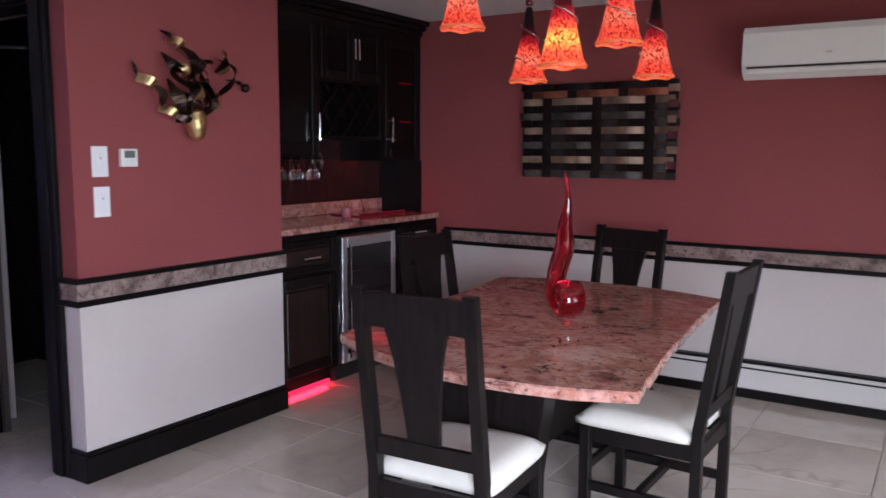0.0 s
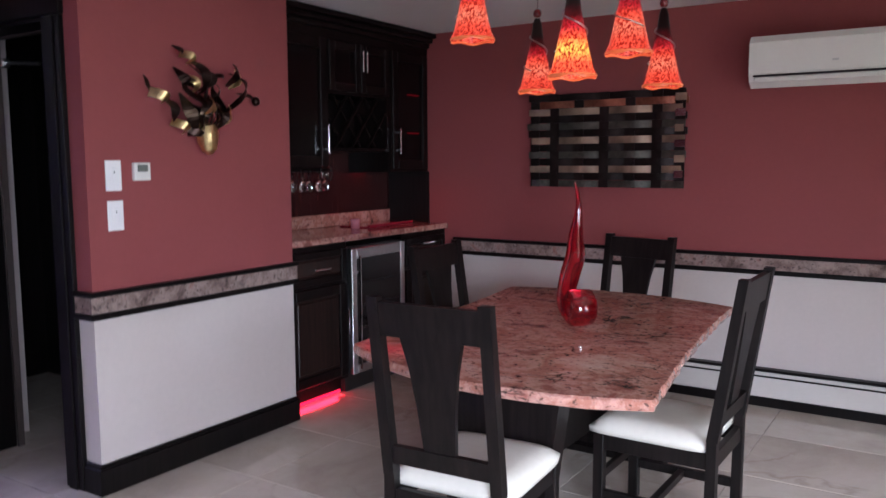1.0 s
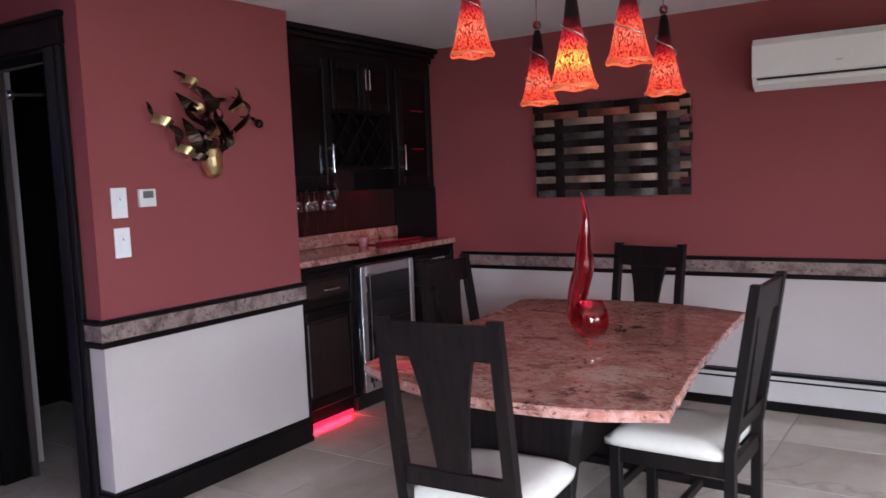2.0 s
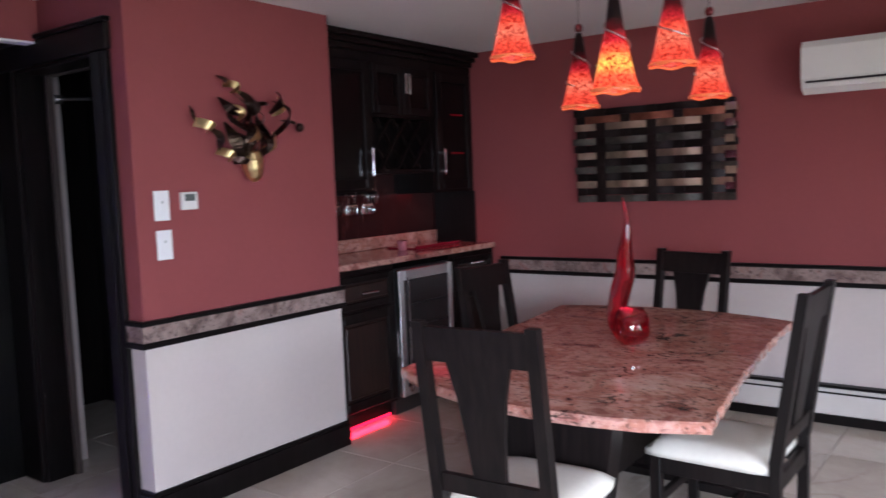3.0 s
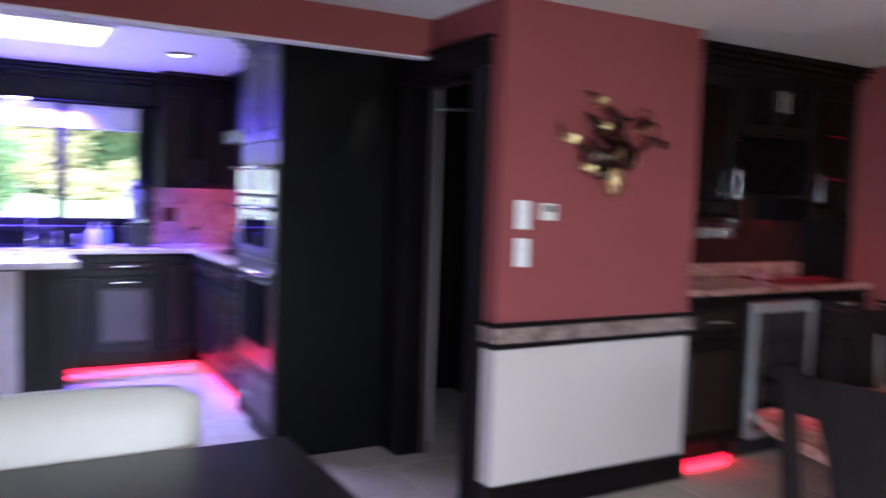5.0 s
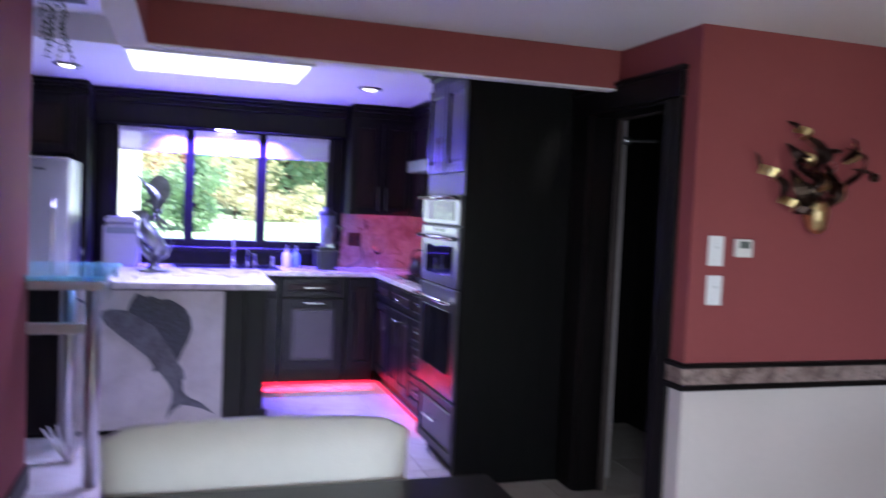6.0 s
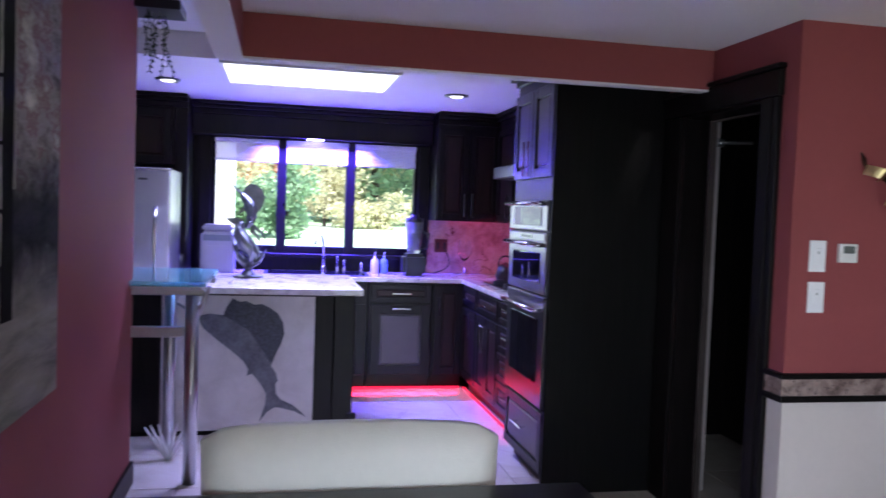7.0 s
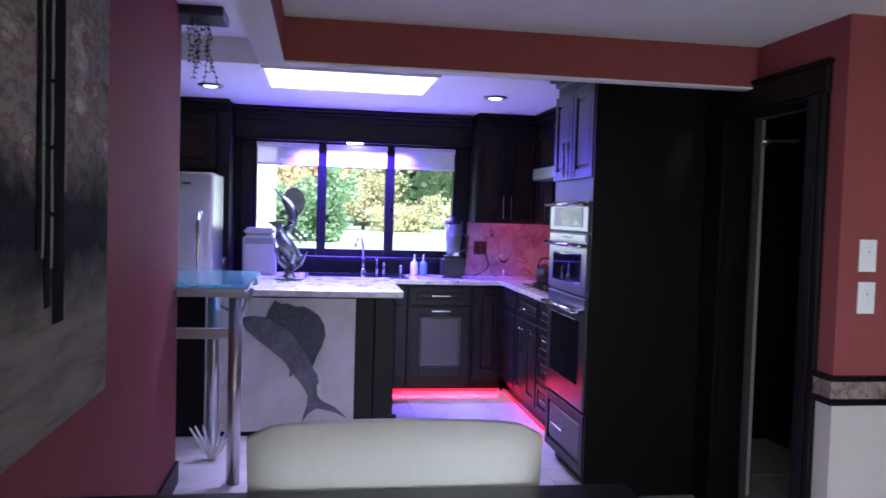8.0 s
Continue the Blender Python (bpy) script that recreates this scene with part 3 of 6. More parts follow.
UX = X1 - 0.23
structure("wall_bar_end", box(-3.04, UX + 0.01, YN - 0.012, YN - 0.0005, 0.964, 1.339), BLACK_TRIM, "dark panel lining the bar's end wall", "wall")
ub = "wall cabinets of the bar"
m = at_east(UX, 3.449)
c = cabinet_body("wall_cabinet", m, 0.56, 0.36, 1.37, 2.2, "dark wooden bar wall cabinet with a tall glass door", ub, wood_m=BAR_WOOD)
cabinet_front(c, m, 0.03, 0.55, 1.385, 2.14, "glass_door", handle=(0.515, 1.545, 0.17, True), wood_m=BAR_WOOD)
m = at_east(UX, 4.01)
c = cabinet_body("wall_cabinet", m, 0.625, 0.36, 1.82, 2.2, "dark wooden bar wall cabinet with two small glass doors", ub, wood_m=BAR_WOOD)
cabinet_front(c, m, 0.015, 0.31, 1.84, 2.14, "glass_door", handle=(0.293, 2.03, 0.13, True), stile=0.05, wood_m=BAR_WOOD)
cabinet_front(c, m, 0.315, 0.61, 1.84, 2.14, "glass_door", handle=(0.332, 2.03, 0.13, True), stile=0.05, wood_m=BAR_WOOD)
wr = thing("wine_rack", (UX - 0.2, 4.195, 1.5), "dark wooden lattice wine rack", "wine rack")
part("frame", add_box(add_box(add_box(bmesh.new(), 0.001, 0.02, 0, 0.35, 1.5, 1.819, 0, m), 0.605, 0.624, 0, 0.35, 1.5, 1.819, 0, m), 0.001, 0.624, 0, 0.35, 1.475, 1.499, 0, m), BAR_WOOD, wr)
part("back_panel", add_box(bmesh.new(), 0.021, 0.604, 0.28, 0.34, 1.4995, 1.8185, 0, m), BLACK_TRIM, wr)
for sgn in (-1, 1):
    for k in range(-1, 5):
        cx = 0.08 + 0.155 * k
        mm = m @ Matrix.Translation((cx, 0, 1.66)) @ Matrix.Rotation(radians(40 * sgn), 4, "Y")
        a = math.tan(radians(40))
        # keep each slat inside the frame
        room = [(0.025 - cx) / (a * sgn), (0.6 - cx) / (a * sgn)]
        lo, hi = max(-0.155, min(room)), min(0.155, max(room))
        if hi - lo > 0.05:
            cs = math.cos(radians(40))
            part("slat", add_box(bmesh.new(), -0.007, 0.007, 0.006 if sgn > 0 else 0.03, 0.029 if sgn > 0 else 0.053, lo / cs, hi / cs, 0.002, mm), BAR_WOOD, wr)
sr = thing("stemware_rack", (UX - 0.2, 3.98, 1.40), "dark wooden stemware rack under the bar cabinets", "rack")
for k in range(6):
    part("slat", add_box(bmesh.new(), -0.4 + 0.09 * k, -0.385 + 0.09 * k, 0.02, 0.34, 1.352, 1.368, 0.002, m), BAR_WOOD, sr)
m = at_east(UX, 4.636)
c = cabinet_body("wall_cabinet", m, 0.46, 0.36, 1.34, 2.2, "dark wooden bar wall cabinet with a glass door and lit shelves", ub, wood_m=BAR_WOOD)
cabinet_front(c, m, 0.02, 0.43, 1.36, 2.14, "glass_door", handle=(0.055, 1.545, 0.17, True), wood_m=BAR_WOOD)
for z in (1.60, 1.86):
    part("lit_shelf", add_box(bmesh.new(), 0.2, 0.34, -0.0085, -0.0065, z, z + 0.01, 0, m), glow("shelf_led", (1.0, 0.02, 0.05), 0.16), c)
cr = thing("crown_moulding", (UX, 4.28, 2.2), "stepped dark crown moulding above the bar cabinets", "moulding")
for k, (o, z0, z1) in enumerate(((0.0, 2.2005, 2.235), (0.03, 2.2355, 2.265), (0.06, 2.2655, 2.298))):
    part("step", box(UX - 0.36, UX + 0.02 + o, 3.449, YN - 0.002, z0, z1, 0.005), BAR_WOOD, cr)


def stem_glass(at, upside, size=1.0, label="clear hanging wine glass", group="wine glasses at the bar"):
    ob = thing("wine_glass", at, label, "glass", group)
    prof = [(0.033, 0.0), (0.033, 0.003), (0.006, 0.008), (0.0045, 0.07), (0.02, 0.085), (0.036, 0.115), (0.037, 0.145), (0.031, 0.18)]
    bm = lathe([(r * size, z * size) for r, z in prof], 16)
    mm = Matrix.Translation(at) @ (Matrix.Rotation(math.pi, 4, "X") if upside else Matrix())
    bmesh.ops.transform(bm, matrix=mm, verts=bm.verts)
    part("bowl", bm, CLEAR, ob, smooth=True)
    return ob


for k in range(6):
    stem_glass((UX - 0.05 - 0.02 * (k % 2), 3.70 + 0.072 * k, 1.352), True, 0.66)
stem_glass((UX - 0.12, 4.14, 1.474), True, 1.0, "larger clear wine glass hanging below the rack")
led = thing("led_strip", (BX - 0.04, 3.7, 0.09), "red glowing light strip under the bar cabinet", "light strip")
part("strip", box(BX - 0.0585, BX - 0.052, 3.48, 3.98, 0.004, 0.02), LED_RED, led)
# towel-like red tray and small candle glass on the bar
tr = thing("serving_tray", (-2.86, 4.62, 0.963), "shallow red lacquered serving tray", "tray")
part("plate", box(-2.98, -2.72, 4.45, 4.95, 0.9745, 0.983, 0.004), mat("red_lacquer", (0.24, 0.012, 0.03), 0.15, coat=0.5), tr)
part("rim", box(-2.74, -2.72, 4.45, 4.95, 0.9835, 0.995, 0.003), mat("red_lacquer_rim", (0.24, 0.012, 0.03), 0.15, coat=0.5), tr)
cg = thing("candle_glass", (-2.8, 4.4, 0.963), "small pink glass candle holder", "candle holder")
part("cup", lathe([(0.0, 0.0), (0.03, 0.0), (0.034, 0.06), (0.03, 0.062), (0.027, 0.01)], 16, (-2.8, 4.40, 0.9745)), mat("pink_glass", (0.8, 0.3, 0.36), 0.1, glass=0.4), cg, smooth=True)


# ---- the dining table ----
def table_outline():
    """Long sides nearly straight with chipped edges, both ends bowed outwards."""
    pts = []
    a, b, c, d = (-1.40, 2.66), (-0.18, 2.545), (-0.345, 4.225), (-1.55, 4.24)

    def arc(p, q, bulge, n):
        for i in range(n):
            t = i / n
            nx, ny = (q[1] - p[1]), -(q[0] - p[0])
            ln = math.hypot(nx, ny)
            k = bulge * 4 * t * (1 - t)
            j = random.uniform(-0.004, 0.004) if i else 0
            pts.append((p[0] + (q[0] - p[0]) * t + nx / ln * (k + j), p[1] + (q[1] - p[1]) * t + ny / ln * (k + j)))
    arc(a, b, 0.17, 14)
    arc(b, c, -0.025, 34)
    arc(c, d, 0.135, 14)
    arc(d, a, -0.02, 34)
    return pts


dt = thing("dining_table", (-0.87, 3.4, 0), "large rose granite dining table with rough-cut edges on a dark pedestal", "table")
TZ = 0.711
bm = bmesh.new()
out = table_outline()
rows = []
for z, inset in ((TZ, 0.006), (TZ - 0.006, 0.0), (TZ - 0.02, -0.004), (TZ - 0.036, 0.004)):
    rows.append([bm.verts.new((x + (-0.87 - x) * inset + random.uniform(-0.003, 0.003) * (z < TZ), y + (3.4 - y) * inset + random.uniform(-0.003, 0.003) * (z < TZ), z + random.uniform(-0.002, 0.002) * (z < TZ))) for x, y in out])
for p, q in zip(rows, rows[1:]):
    for i in range(len(out)):
        bm.faces.new((p[i], p[(i + 1) % len(out)], q[(i + 1) % len(out)], q[i]))
bm.faces.new(rows[0])
bm.faces.new(rows[-1][::-1])
part("tabletop", bm, RED_GRANITE, dt)
part("underframe", box(-1.2, -0.5, 2.72, 4.05, 0.625, 0.674, 0.004), ESPRESSO, dt)


def slab_leg(y0, y1, top, foot, name="pedestal"):
    bm = bmesh.new()
    add_prism(bm, [(-top, 0.625), (top, 0.625), (foot, 0.04), (-foot, 0.04)], y1 - y0, Matrix.Translation((-0.85, y0, 0)))
    return part(name, bm, ESPRESSO, dt)


slab_leg(2.78, 2.88, 0.27, 0.19)
slab_leg(3.86, 3.96, 0.27, 0.19)
part("stretcher", box(-0.9, -0.8, 2.881, 3.859, 0.2, 0.5, 0.004), ESPRESSO, dt)
part("foot", box(-1.16, -0.54, 2.74, 2.92, 0.0, 0.0395, 0.006), ESPRESSO, dt)
part("foot", box(-1.16, -0.54, 3.82, 4.0, 0.0, 0.0395, 0.006), ESPRESSO, dt)


# ---- dining chairs: built facing +y with the back at y = 0 ----
def chair():
    ob = thing("dining_chair", (0, 0, 0), "espresso wooden dining chair with tapered splat and white seat", "chair", "chairs round the table")
    W, D, H = 0.208, 0.47, 1.01
    lean = 0.058
    for s in (-1, 1):
        bm = bmesh.new()
        x = s * (W - 0.02)
        for (y0, z0), (y1, z1) in (((0.035, 0.0), (0.03, 0.43)), ((0.03, 0.43), (-lean, H))):
            a = [bm.verts.new((x + dx, y0 + dy, z0)) for dx, dy in ((-0.019, -0.02), (0.019, -0.02), (0.019, 0.02), (-0.019, 0.02))]
            b = [bm.verts.new((x + dx, y1 + dy, z1)) for dx, dy in ((-0.019, -0.017), (0.019, -0.017), (0.019, 0.017), (-0.019, 0.017))]
            for i in range(4):
                bm.faces.new((a[i], a[(i + 1) % 4], b[(i + 1) % 4], b[i]))
            bm.faces.new(a)
            bm.faces.new(b)
        bmesh.ops.remove_doubles(bm, verts=bm.verts, dist=0.0015)
        part("back_leg", bm, ESPRESSO, ob)
        part("front_leg", box(x - 0.019, x + 0.019, D - 0.04, D, 0, 0.385, 0.003), ESPRESSO, ob)
        part("side_apron", box(x - 0.012, x + 0.012, 0.05, D - 0.041, 0.325, 0.385, 0.002), ESPRESSO, ob)
        part("side_stretcher", box(x - 0.012, x + 0.012, 0.054, D - 0.041, 0.13, 0.165, 0.002), ESPRESSO, ob)

    def back_y(z):
        return 0.03 + (-lean - 0.03) * (z - 0.43) / (H - 0.43)

    def rail(z0, z1, name):
        bm = bmesh.new()
        xs = W - 0.04
        vs = []
        for z in (z0, z1):
            y = back_y(z)
            vs.append([bm.verts.new(p) for p in ((-xs, y - 0.012, z), (xs, y - 0.012, z), (xs, y + 0.012, z), (-xs, y + 0.012, z))])
        for i in range(4):
            bm.faces.new((vs[0][i], vs[0][(i + 1) % 4], vs[1][(i + 1) % 4], vs[1][i]))
        bm.faces.new(vs[0])
        bm.faces.new(vs[1])
        part(name, bm, ESPRESSO, ob)
    rail(0.89, 0.995, "top_rail")
    rail(0.47, 0.53, "lower_rail")
    bm = bmesh.new()
    ring = []
    for z, w in ((0.531, 0.055), (0.67, 0.066), (0.79, 0.082), (0.889, 0.105)):
        y = back_y(z)
        ring.append([bm.verts.new(p) for p in ((-w, y - 0.008, z), (w, y - 0.008, z), (w, y + 0.008, z), (-w, y + 0.008, z))])
    for p, q in zip(ring, ring[1:]):
        for i in range(4):
            bm.faces.new((p[i], p[(i + 1) % 4], q[(i + 1) % 4], q[i]))
    bm.faces.new(ring[0])
    bm.faces.new(ring[-1])
    part("splat", bm, ESPRESSO, ob)
    part("front_apron", box(-W + 0.04, W - 0.04, D - 0.032, D - 0.008, 0.325, 0.385, 0.002), ESPRESSO, ob)
    part("back_apron", box(-W + 0.04, W - 0.04, 0.02, 0.044, 0.325, 0.385, 0.002), ESPRESSO, ob)
    part("cross_stretcher", box(-W + 0.033, W - 0.033, D * 0.5, D * 0.5 + 0.026, 0.132, 0.163, 0.002), ESPRESSO, ob)
    part("front_stretcher", box(-W + 0.04, W - 0.04, D - 0.032, D - 0.01, 0.2, 0.235, 0.002), ESPRESSO, ob)
    # padded seat with a soft crown
    bm = bmesh.new()
    n = 12
    grid = []
    for i in range(n + 1):
        line = []
        for j in range(n + 1):
            u, v = 2 * i / n - 1, 2 * j / n - 1
            e = (1 - abs(u) ** 6) * (1 - abs(v) ** 6)
            sx = W + 0.006 - 0.012 * (abs(v) ** 8)
            line.append(bm.verts.new((u * sx, 0.055 + (v + 1) / 2 * (D - 0.035) , 0.41 + 0.042 * e ** 0.5)))
        grid.append(line)
    for i in range(n):
        for j in range(n):
            bm.faces.new((grid[i][j], grid[i + 1][j], grid[i + 1][j + 1], grid[i][j + 1]))
    edge = [grid[i][0] for i in range(n)] + [grid[n][j] for j in range(n)] + [grid[i][n] for i in range(n, 0, -1)] + [grid[0][j] for j in range(n, 0, -1)]
    low = [bm.verts.new((v.co.x * 0.97, v.co.y, 0.386)) for v in edge]
    for i in range(len(edge)):
        bm.faces.new((edge[i], edge[(i + 1) % len(edge)], low[(i + 1) % len(edge)], low[i]))
    bm.faces.new(low)
    part("seat", bm, SEAT_FABRIC, ob, "white upholstered seat pad", smooth=True)
    return ob


ch = chair()
ch.matrix_basis = pose(-0.738, 2.247, 0, 0, 0, 3.5)
copy_thing(ch, pose(-0.108, 3.275, 0, 0, 0, 89))
copy_thing(ch, pose(-0.905, 4.415, 0, 0, 0, 168))
copy_thing(ch, pose(-1.57, 3.58, 0, 0, 0, -91))

# ---- red glass sculpture on the table ----
vs = thing("glass_sculpture", (-0.80, 3.42, TZ), "tall twisting red blown-glass sculpture with a coiled base", "sculpture")
vx, vy = -0.80, 3.42
knots = [(-0.03, 0.04, 0.034), (-0.058, 0.08, 0.038), (-0.062, 0.135, 0.04), (-0.044, 0.215, 0.043), (-0.016, 0.30, 0.042), (-0.01, 0.375, 0.033), (0.002, 0.445, 0.022), (0.008, 0.505, 0.013), (0.0, 0.57, 0.008), (-0.016, 0.618, 0.0025)]
stem, radii = [], []
for i in range(len(knots) - 1):
    p, q = knots[max(i - 1, 0)], knots[min(i + 2, len(knots) - 1)]
    for k in range(4):
        t = k / 4
        c = [0.5 * (2 * a1 + (b1 - a0) * t + (2 * a0 - 5 * a1 + 4 * b1 - b2) * t * t + (3 * a1 - a0 - 3 * b1 + b2) * t ** 3) for a0, a1, b1, b2 in zip(p, knots[i], knots[i + 1], q)]
        stem.append((vx + c[0], vy + 0.02 * math.sin(9 * c[1]), TZ + c[1]))
        radii.append(max(0.002, c[2]))
part("stem", tube(stem, 0.03, 18, radii), RED_GLASS, vs, smooth=True)
# the foot: the tube rolled up into a short hollow drum
roll = lathe([(0.03, -0.05), (0.058, -0.056), (0.076, -0.044), (0.08, 0.0), (0.077, 0.044), (0.06, 0.056), (0.034, 0.05), (0.028, 0.0), (0.03, -0.05)], 28)
bmesh.ops.transform(roll, matrix=Matrix.Translation((vx + 0.012, vy - 0.005, TZ + 0.081)) @ Matrix.Rotation(radians(47), 4, "Z") @ Matrix.Rotation(radians(90), 4, "Y"), verts=roll.verts)
part("coil", roll, RED_GLASS, vs, smooth=True)

# ---- pendant lamps ----
def shade_material(name, low, mid, strength):
    """Speckled art glass lit from inside: low at the rim, mid beside the bulb."""
    m = bpy.data.materials.new(name)
    m.use_nodes = True
    n, l = m.node_tree.nodes, m.node_tree.links
    b = n["Principled BSDF"]
    b.inputs["Roughness"].default_value = 0.15
    tc = n.new("ShaderNodeTexCoord")
    sep = n.new("ShaderNodeSeparateXYZ")
    l.new(tc.outputs["Object"], sep.inputs[0])
    mp = n.new("ShaderNodeMapping")
    mp.inputs["Scale"].default_value = (1, 1, 0.45)
    l.new(tc.outputs["Object"], mp.inputs["Vector"])
    sp = n.new("ShaderNodeTexNoise")
    sp.inputs["Scale"].default_value, sp.inputs["Detail"].default_value = 190, 2
    l.new(mp.outputs[0], sp.inputs["Vector"])
    sr_ = n.new("ShaderNodeValToRGB")
    sr_.color_ramp.elements[0].position, sr_.color_ramp.elements[1].position = 0.45, 0.53
    l.new(sp.outputs["Fac"], sr_.inputs["Fac"])
    # brighter where the bulb sits, dark glass at the neck
    hr = n.new("ShaderNodeValToRGB")
    set_ramp(hr, [(0.0, low), (0.14, low), (0.27, mid), (0.4, low), (0.5, (0.55, 0.02, 0.03)), (0.62, (0.07, 0.003, 0.005)), (0.74, (0.002, 0.001, 0.001))])
    k = n.new("ShaderNodeMath")
    k.operation, k.inputs[1].default_value = "DIVIDE", 0.33
    l.new(sep.outputs["Z"], k.inputs[0])
    l.new(k.outputs[0], hr.inputs["Fac"])
    mx = n.new("ShaderNodeMix")
    mx.data_type = "RGBA"
    l.new(sr_.outputs["Color"], mx.inputs["Factor"])
    dk = n.new("ShaderNodeMix")
    dk.data_type, dk.blend_type = "RGBA", "MULTIPLY"
    dk.inputs["Factor"].default_value = 1.0
    l.new(hr.outputs["Color"], dk.inputs["A"])
    dk.inputs["B"].default_value = (0.34, 0.03, 0.03, 1)
    l.new(dk.outputs["Result"], mx.inputs["A"])
    l.new(hr.outputs["Color"], mx.inputs["B"])
    l.new(mx.outputs["Result"], b.inputs["Emission Color"])
    b.inputs["Emission Strength"].default_value = strength
    b.inputs["Specular IOR Level"].default_value = 0.2
    b.inputs["Base Color"].default_value = (0.006, 0.002, 0.002, 1)
    return m


SHADE = shade_material("speckled_red_shade", (1.0, 0.1, 0.05), (1.0, 0.24, 0.13), 0.25)
HOT_SHADE = shade_material("speckled_amber_shade", (1.0, 0.13, 0.05), (1.0, 0.62, 0.1), 0.34)
BULB = glow("warm_bulb", (1.0, 0.5, 0.12), 9.0)
BEAD = mat("red_bead", (0.12, 0.01, 0.012), 0.1, coat=0.6)
RIM = mat("orange_glass_rim", (0.6, 0.12, 0.04), 0.3, emit=(1.0, 0.22, 0.08), strength=0.055)
CORD = mat("grey_cord", (0.12, 0.1, 0.1), 0.5)


def pendant():
    """Built hanging with the shade's rim at z = 0."""
    ob = thing("pendant_lamp", (0, 0, 0), "lit cone pendant lamp of speckled red art glass", "pendant lamp", "pendants over the table")
    part("shade", lathe([(0.012, 0.325), (0.02, 0.3), (0.03, 0.22), (0.045, 0.15), (0.06, 0.08), (0.072, 0.03), (0.084, 0.006)], 30, wave=0.004), SHADE, ob, smooth=True)
    part("rim", lathe([(0.083, 0.009), (0.086, 0.004), (0.083, -0.003)], 30, wave=0.004), RIM, ob, smooth=True)
    part("bulb", lathe([(0.0, 0.05), (0.02, 0.06), (0.026, 0.085), (0.018, 0.12), (0.01, 0.14), (0.0, 0.145)], 14), BULB, ob, smooth=True)
    part("bead", lathe([(0.0, 0.328), (0.014, 0.332), (0.019, 0.348), (0.014, 0.362), (0.0, 0.367)], 14), BEAD, ob, smooth=True)
    sp = []
    for i in range(40):
        t = i / 39
        z = 0.25 - 0.16 * t
        r = 0.0275 + (0.25 - z) * 0.19 + 0.004
        a = 2.2 + t * 7.5
        sp.append((r * math.cos(a), r * math.sin(a), z))
    part("spiral_wire", tube(sp, 0.0028, 6), WIRE, ob, smooth=True)
    return ob


def hang(ob, x, y, z, turn):
    ob.matrix_basis = pose(x, y, z, 0, 0, turn)
    part("cord", tube([(x, y, z + 0.365), (x, y, CEIL - 0.001)], 0.0022, 6), CORD, ob)


lamps = [(-1.046, 2.966, 1.863), (-1.095, 3.615, 1.718), (-0.617, 2.922, 1.698), (-0.495, 3.14, 1.791), (-0.55, 3.705, 1.720)]
first = pendant()
rest = [copy_thing(first, pose(0, 0, 0)) for _ in lamps[1:]]
for (x, y, z), ob, turn in zip(lamps, [first, *rest], (10, 75, 0, 150, 30)):
    hang(ob, x, y, z, turn)
# the lamp in the middle burns hotter behind thinner glass
hot = next(o for o in rest[1].children if o.name.startswith("shade"))
hot.data = hot.data.copy()
hot.data.materials[0] = HOT_SHADE


# ---- wall things ----
# air conditioner
ac = thing("air_conditioner", (-0.07, YN, 1.8), "white wall-mounted air conditioner above the dining room", "air conditioner")
prof = [(0.0, 1.81), (-0.13, 1.797), (-0.185, 1.828), (-0.205, 1.875), (-0.2, 2.035), (-0.17, 2.07), (0.0, 2.08)]
bm = bmesh.new()
a = [bm.verts.new((-0.46, YN - 0.002 + y, z)) for y, z in prof]
b = [bm.verts.new((0.40, YN - 0.002 + y, z)) for y, z in prof]
bm.faces.new(a)
bm.faces.new(b[::-1])
for i in range(len(prof)):
    bm.faces.new((a[i], b[i], b[(i + 1) % len(prof)], a[(i + 1) % len(prof)]))
part("casing", bm, WHITE_PLASTIC, ac)
part("louvre", box(-0.43, 0.37, YN - 0.2, YN - 0.17, 1.822, 1.849, 0.004, Matrix.Translation((0, -0.012, 0.0))), WHITE_PLASTIC, ac)
part("outlet_slot", box(-0.435, 0.375, YN - 0.209, YN - 0.16, 1.852, 1.862), BLACK_PLASTIC, ac)
part("badge", box(-0.05, -0.02, YN - 0.2085, YN - 0.2, 1.915, 1.925), STEEL, ac)

# woven strip art
art = thing("woven_wall_art", (-1.33, YN, 1.26), "wall art of woven copper, champagne and smoked metal strips", "wall art")
A0, A1, B0, B1 = -1.845, -0.84, 1.243, 1.832
rowsN, colsN = 13, 6
rh = (B1 - B0) / rowsN
cw = (A1 - A0) / colsN
for k in range(rowsN):
    z = B0 + rh * (k + 0.5)
    ph = k % 2
    pts = []
    x0, x1 = A0 + random.uniform(-0.025, 0.02), A1 + random.uniform(-0.015, 0.02)
    for i in range(41):
        x = x0 + (x1 - x0) * i / 40
        pts.append((x, YN - 0.045 - 0.013 * math.cos(math.pi * (x - A0) / cw + math.pi * ph), z))
    mt = (STRIP_GREEN, STRIP_DARK, STRIP_LIGHT, STRIP_DARK, STRIP_GREEN, STRIP_DARK, STRIP_LIGHT, STRIP_DARK, STRIP_GREEN if k != 10 else STRIP_COPPER, STRIP_DARK, STRIP_LIGHT, STRIP_COPPER, STRIP_DARK)[k]
    part("strip", ribbon(pts, rh * 0.94, 0.004, (0, 1, 0), 0, "flat"), mt, art)
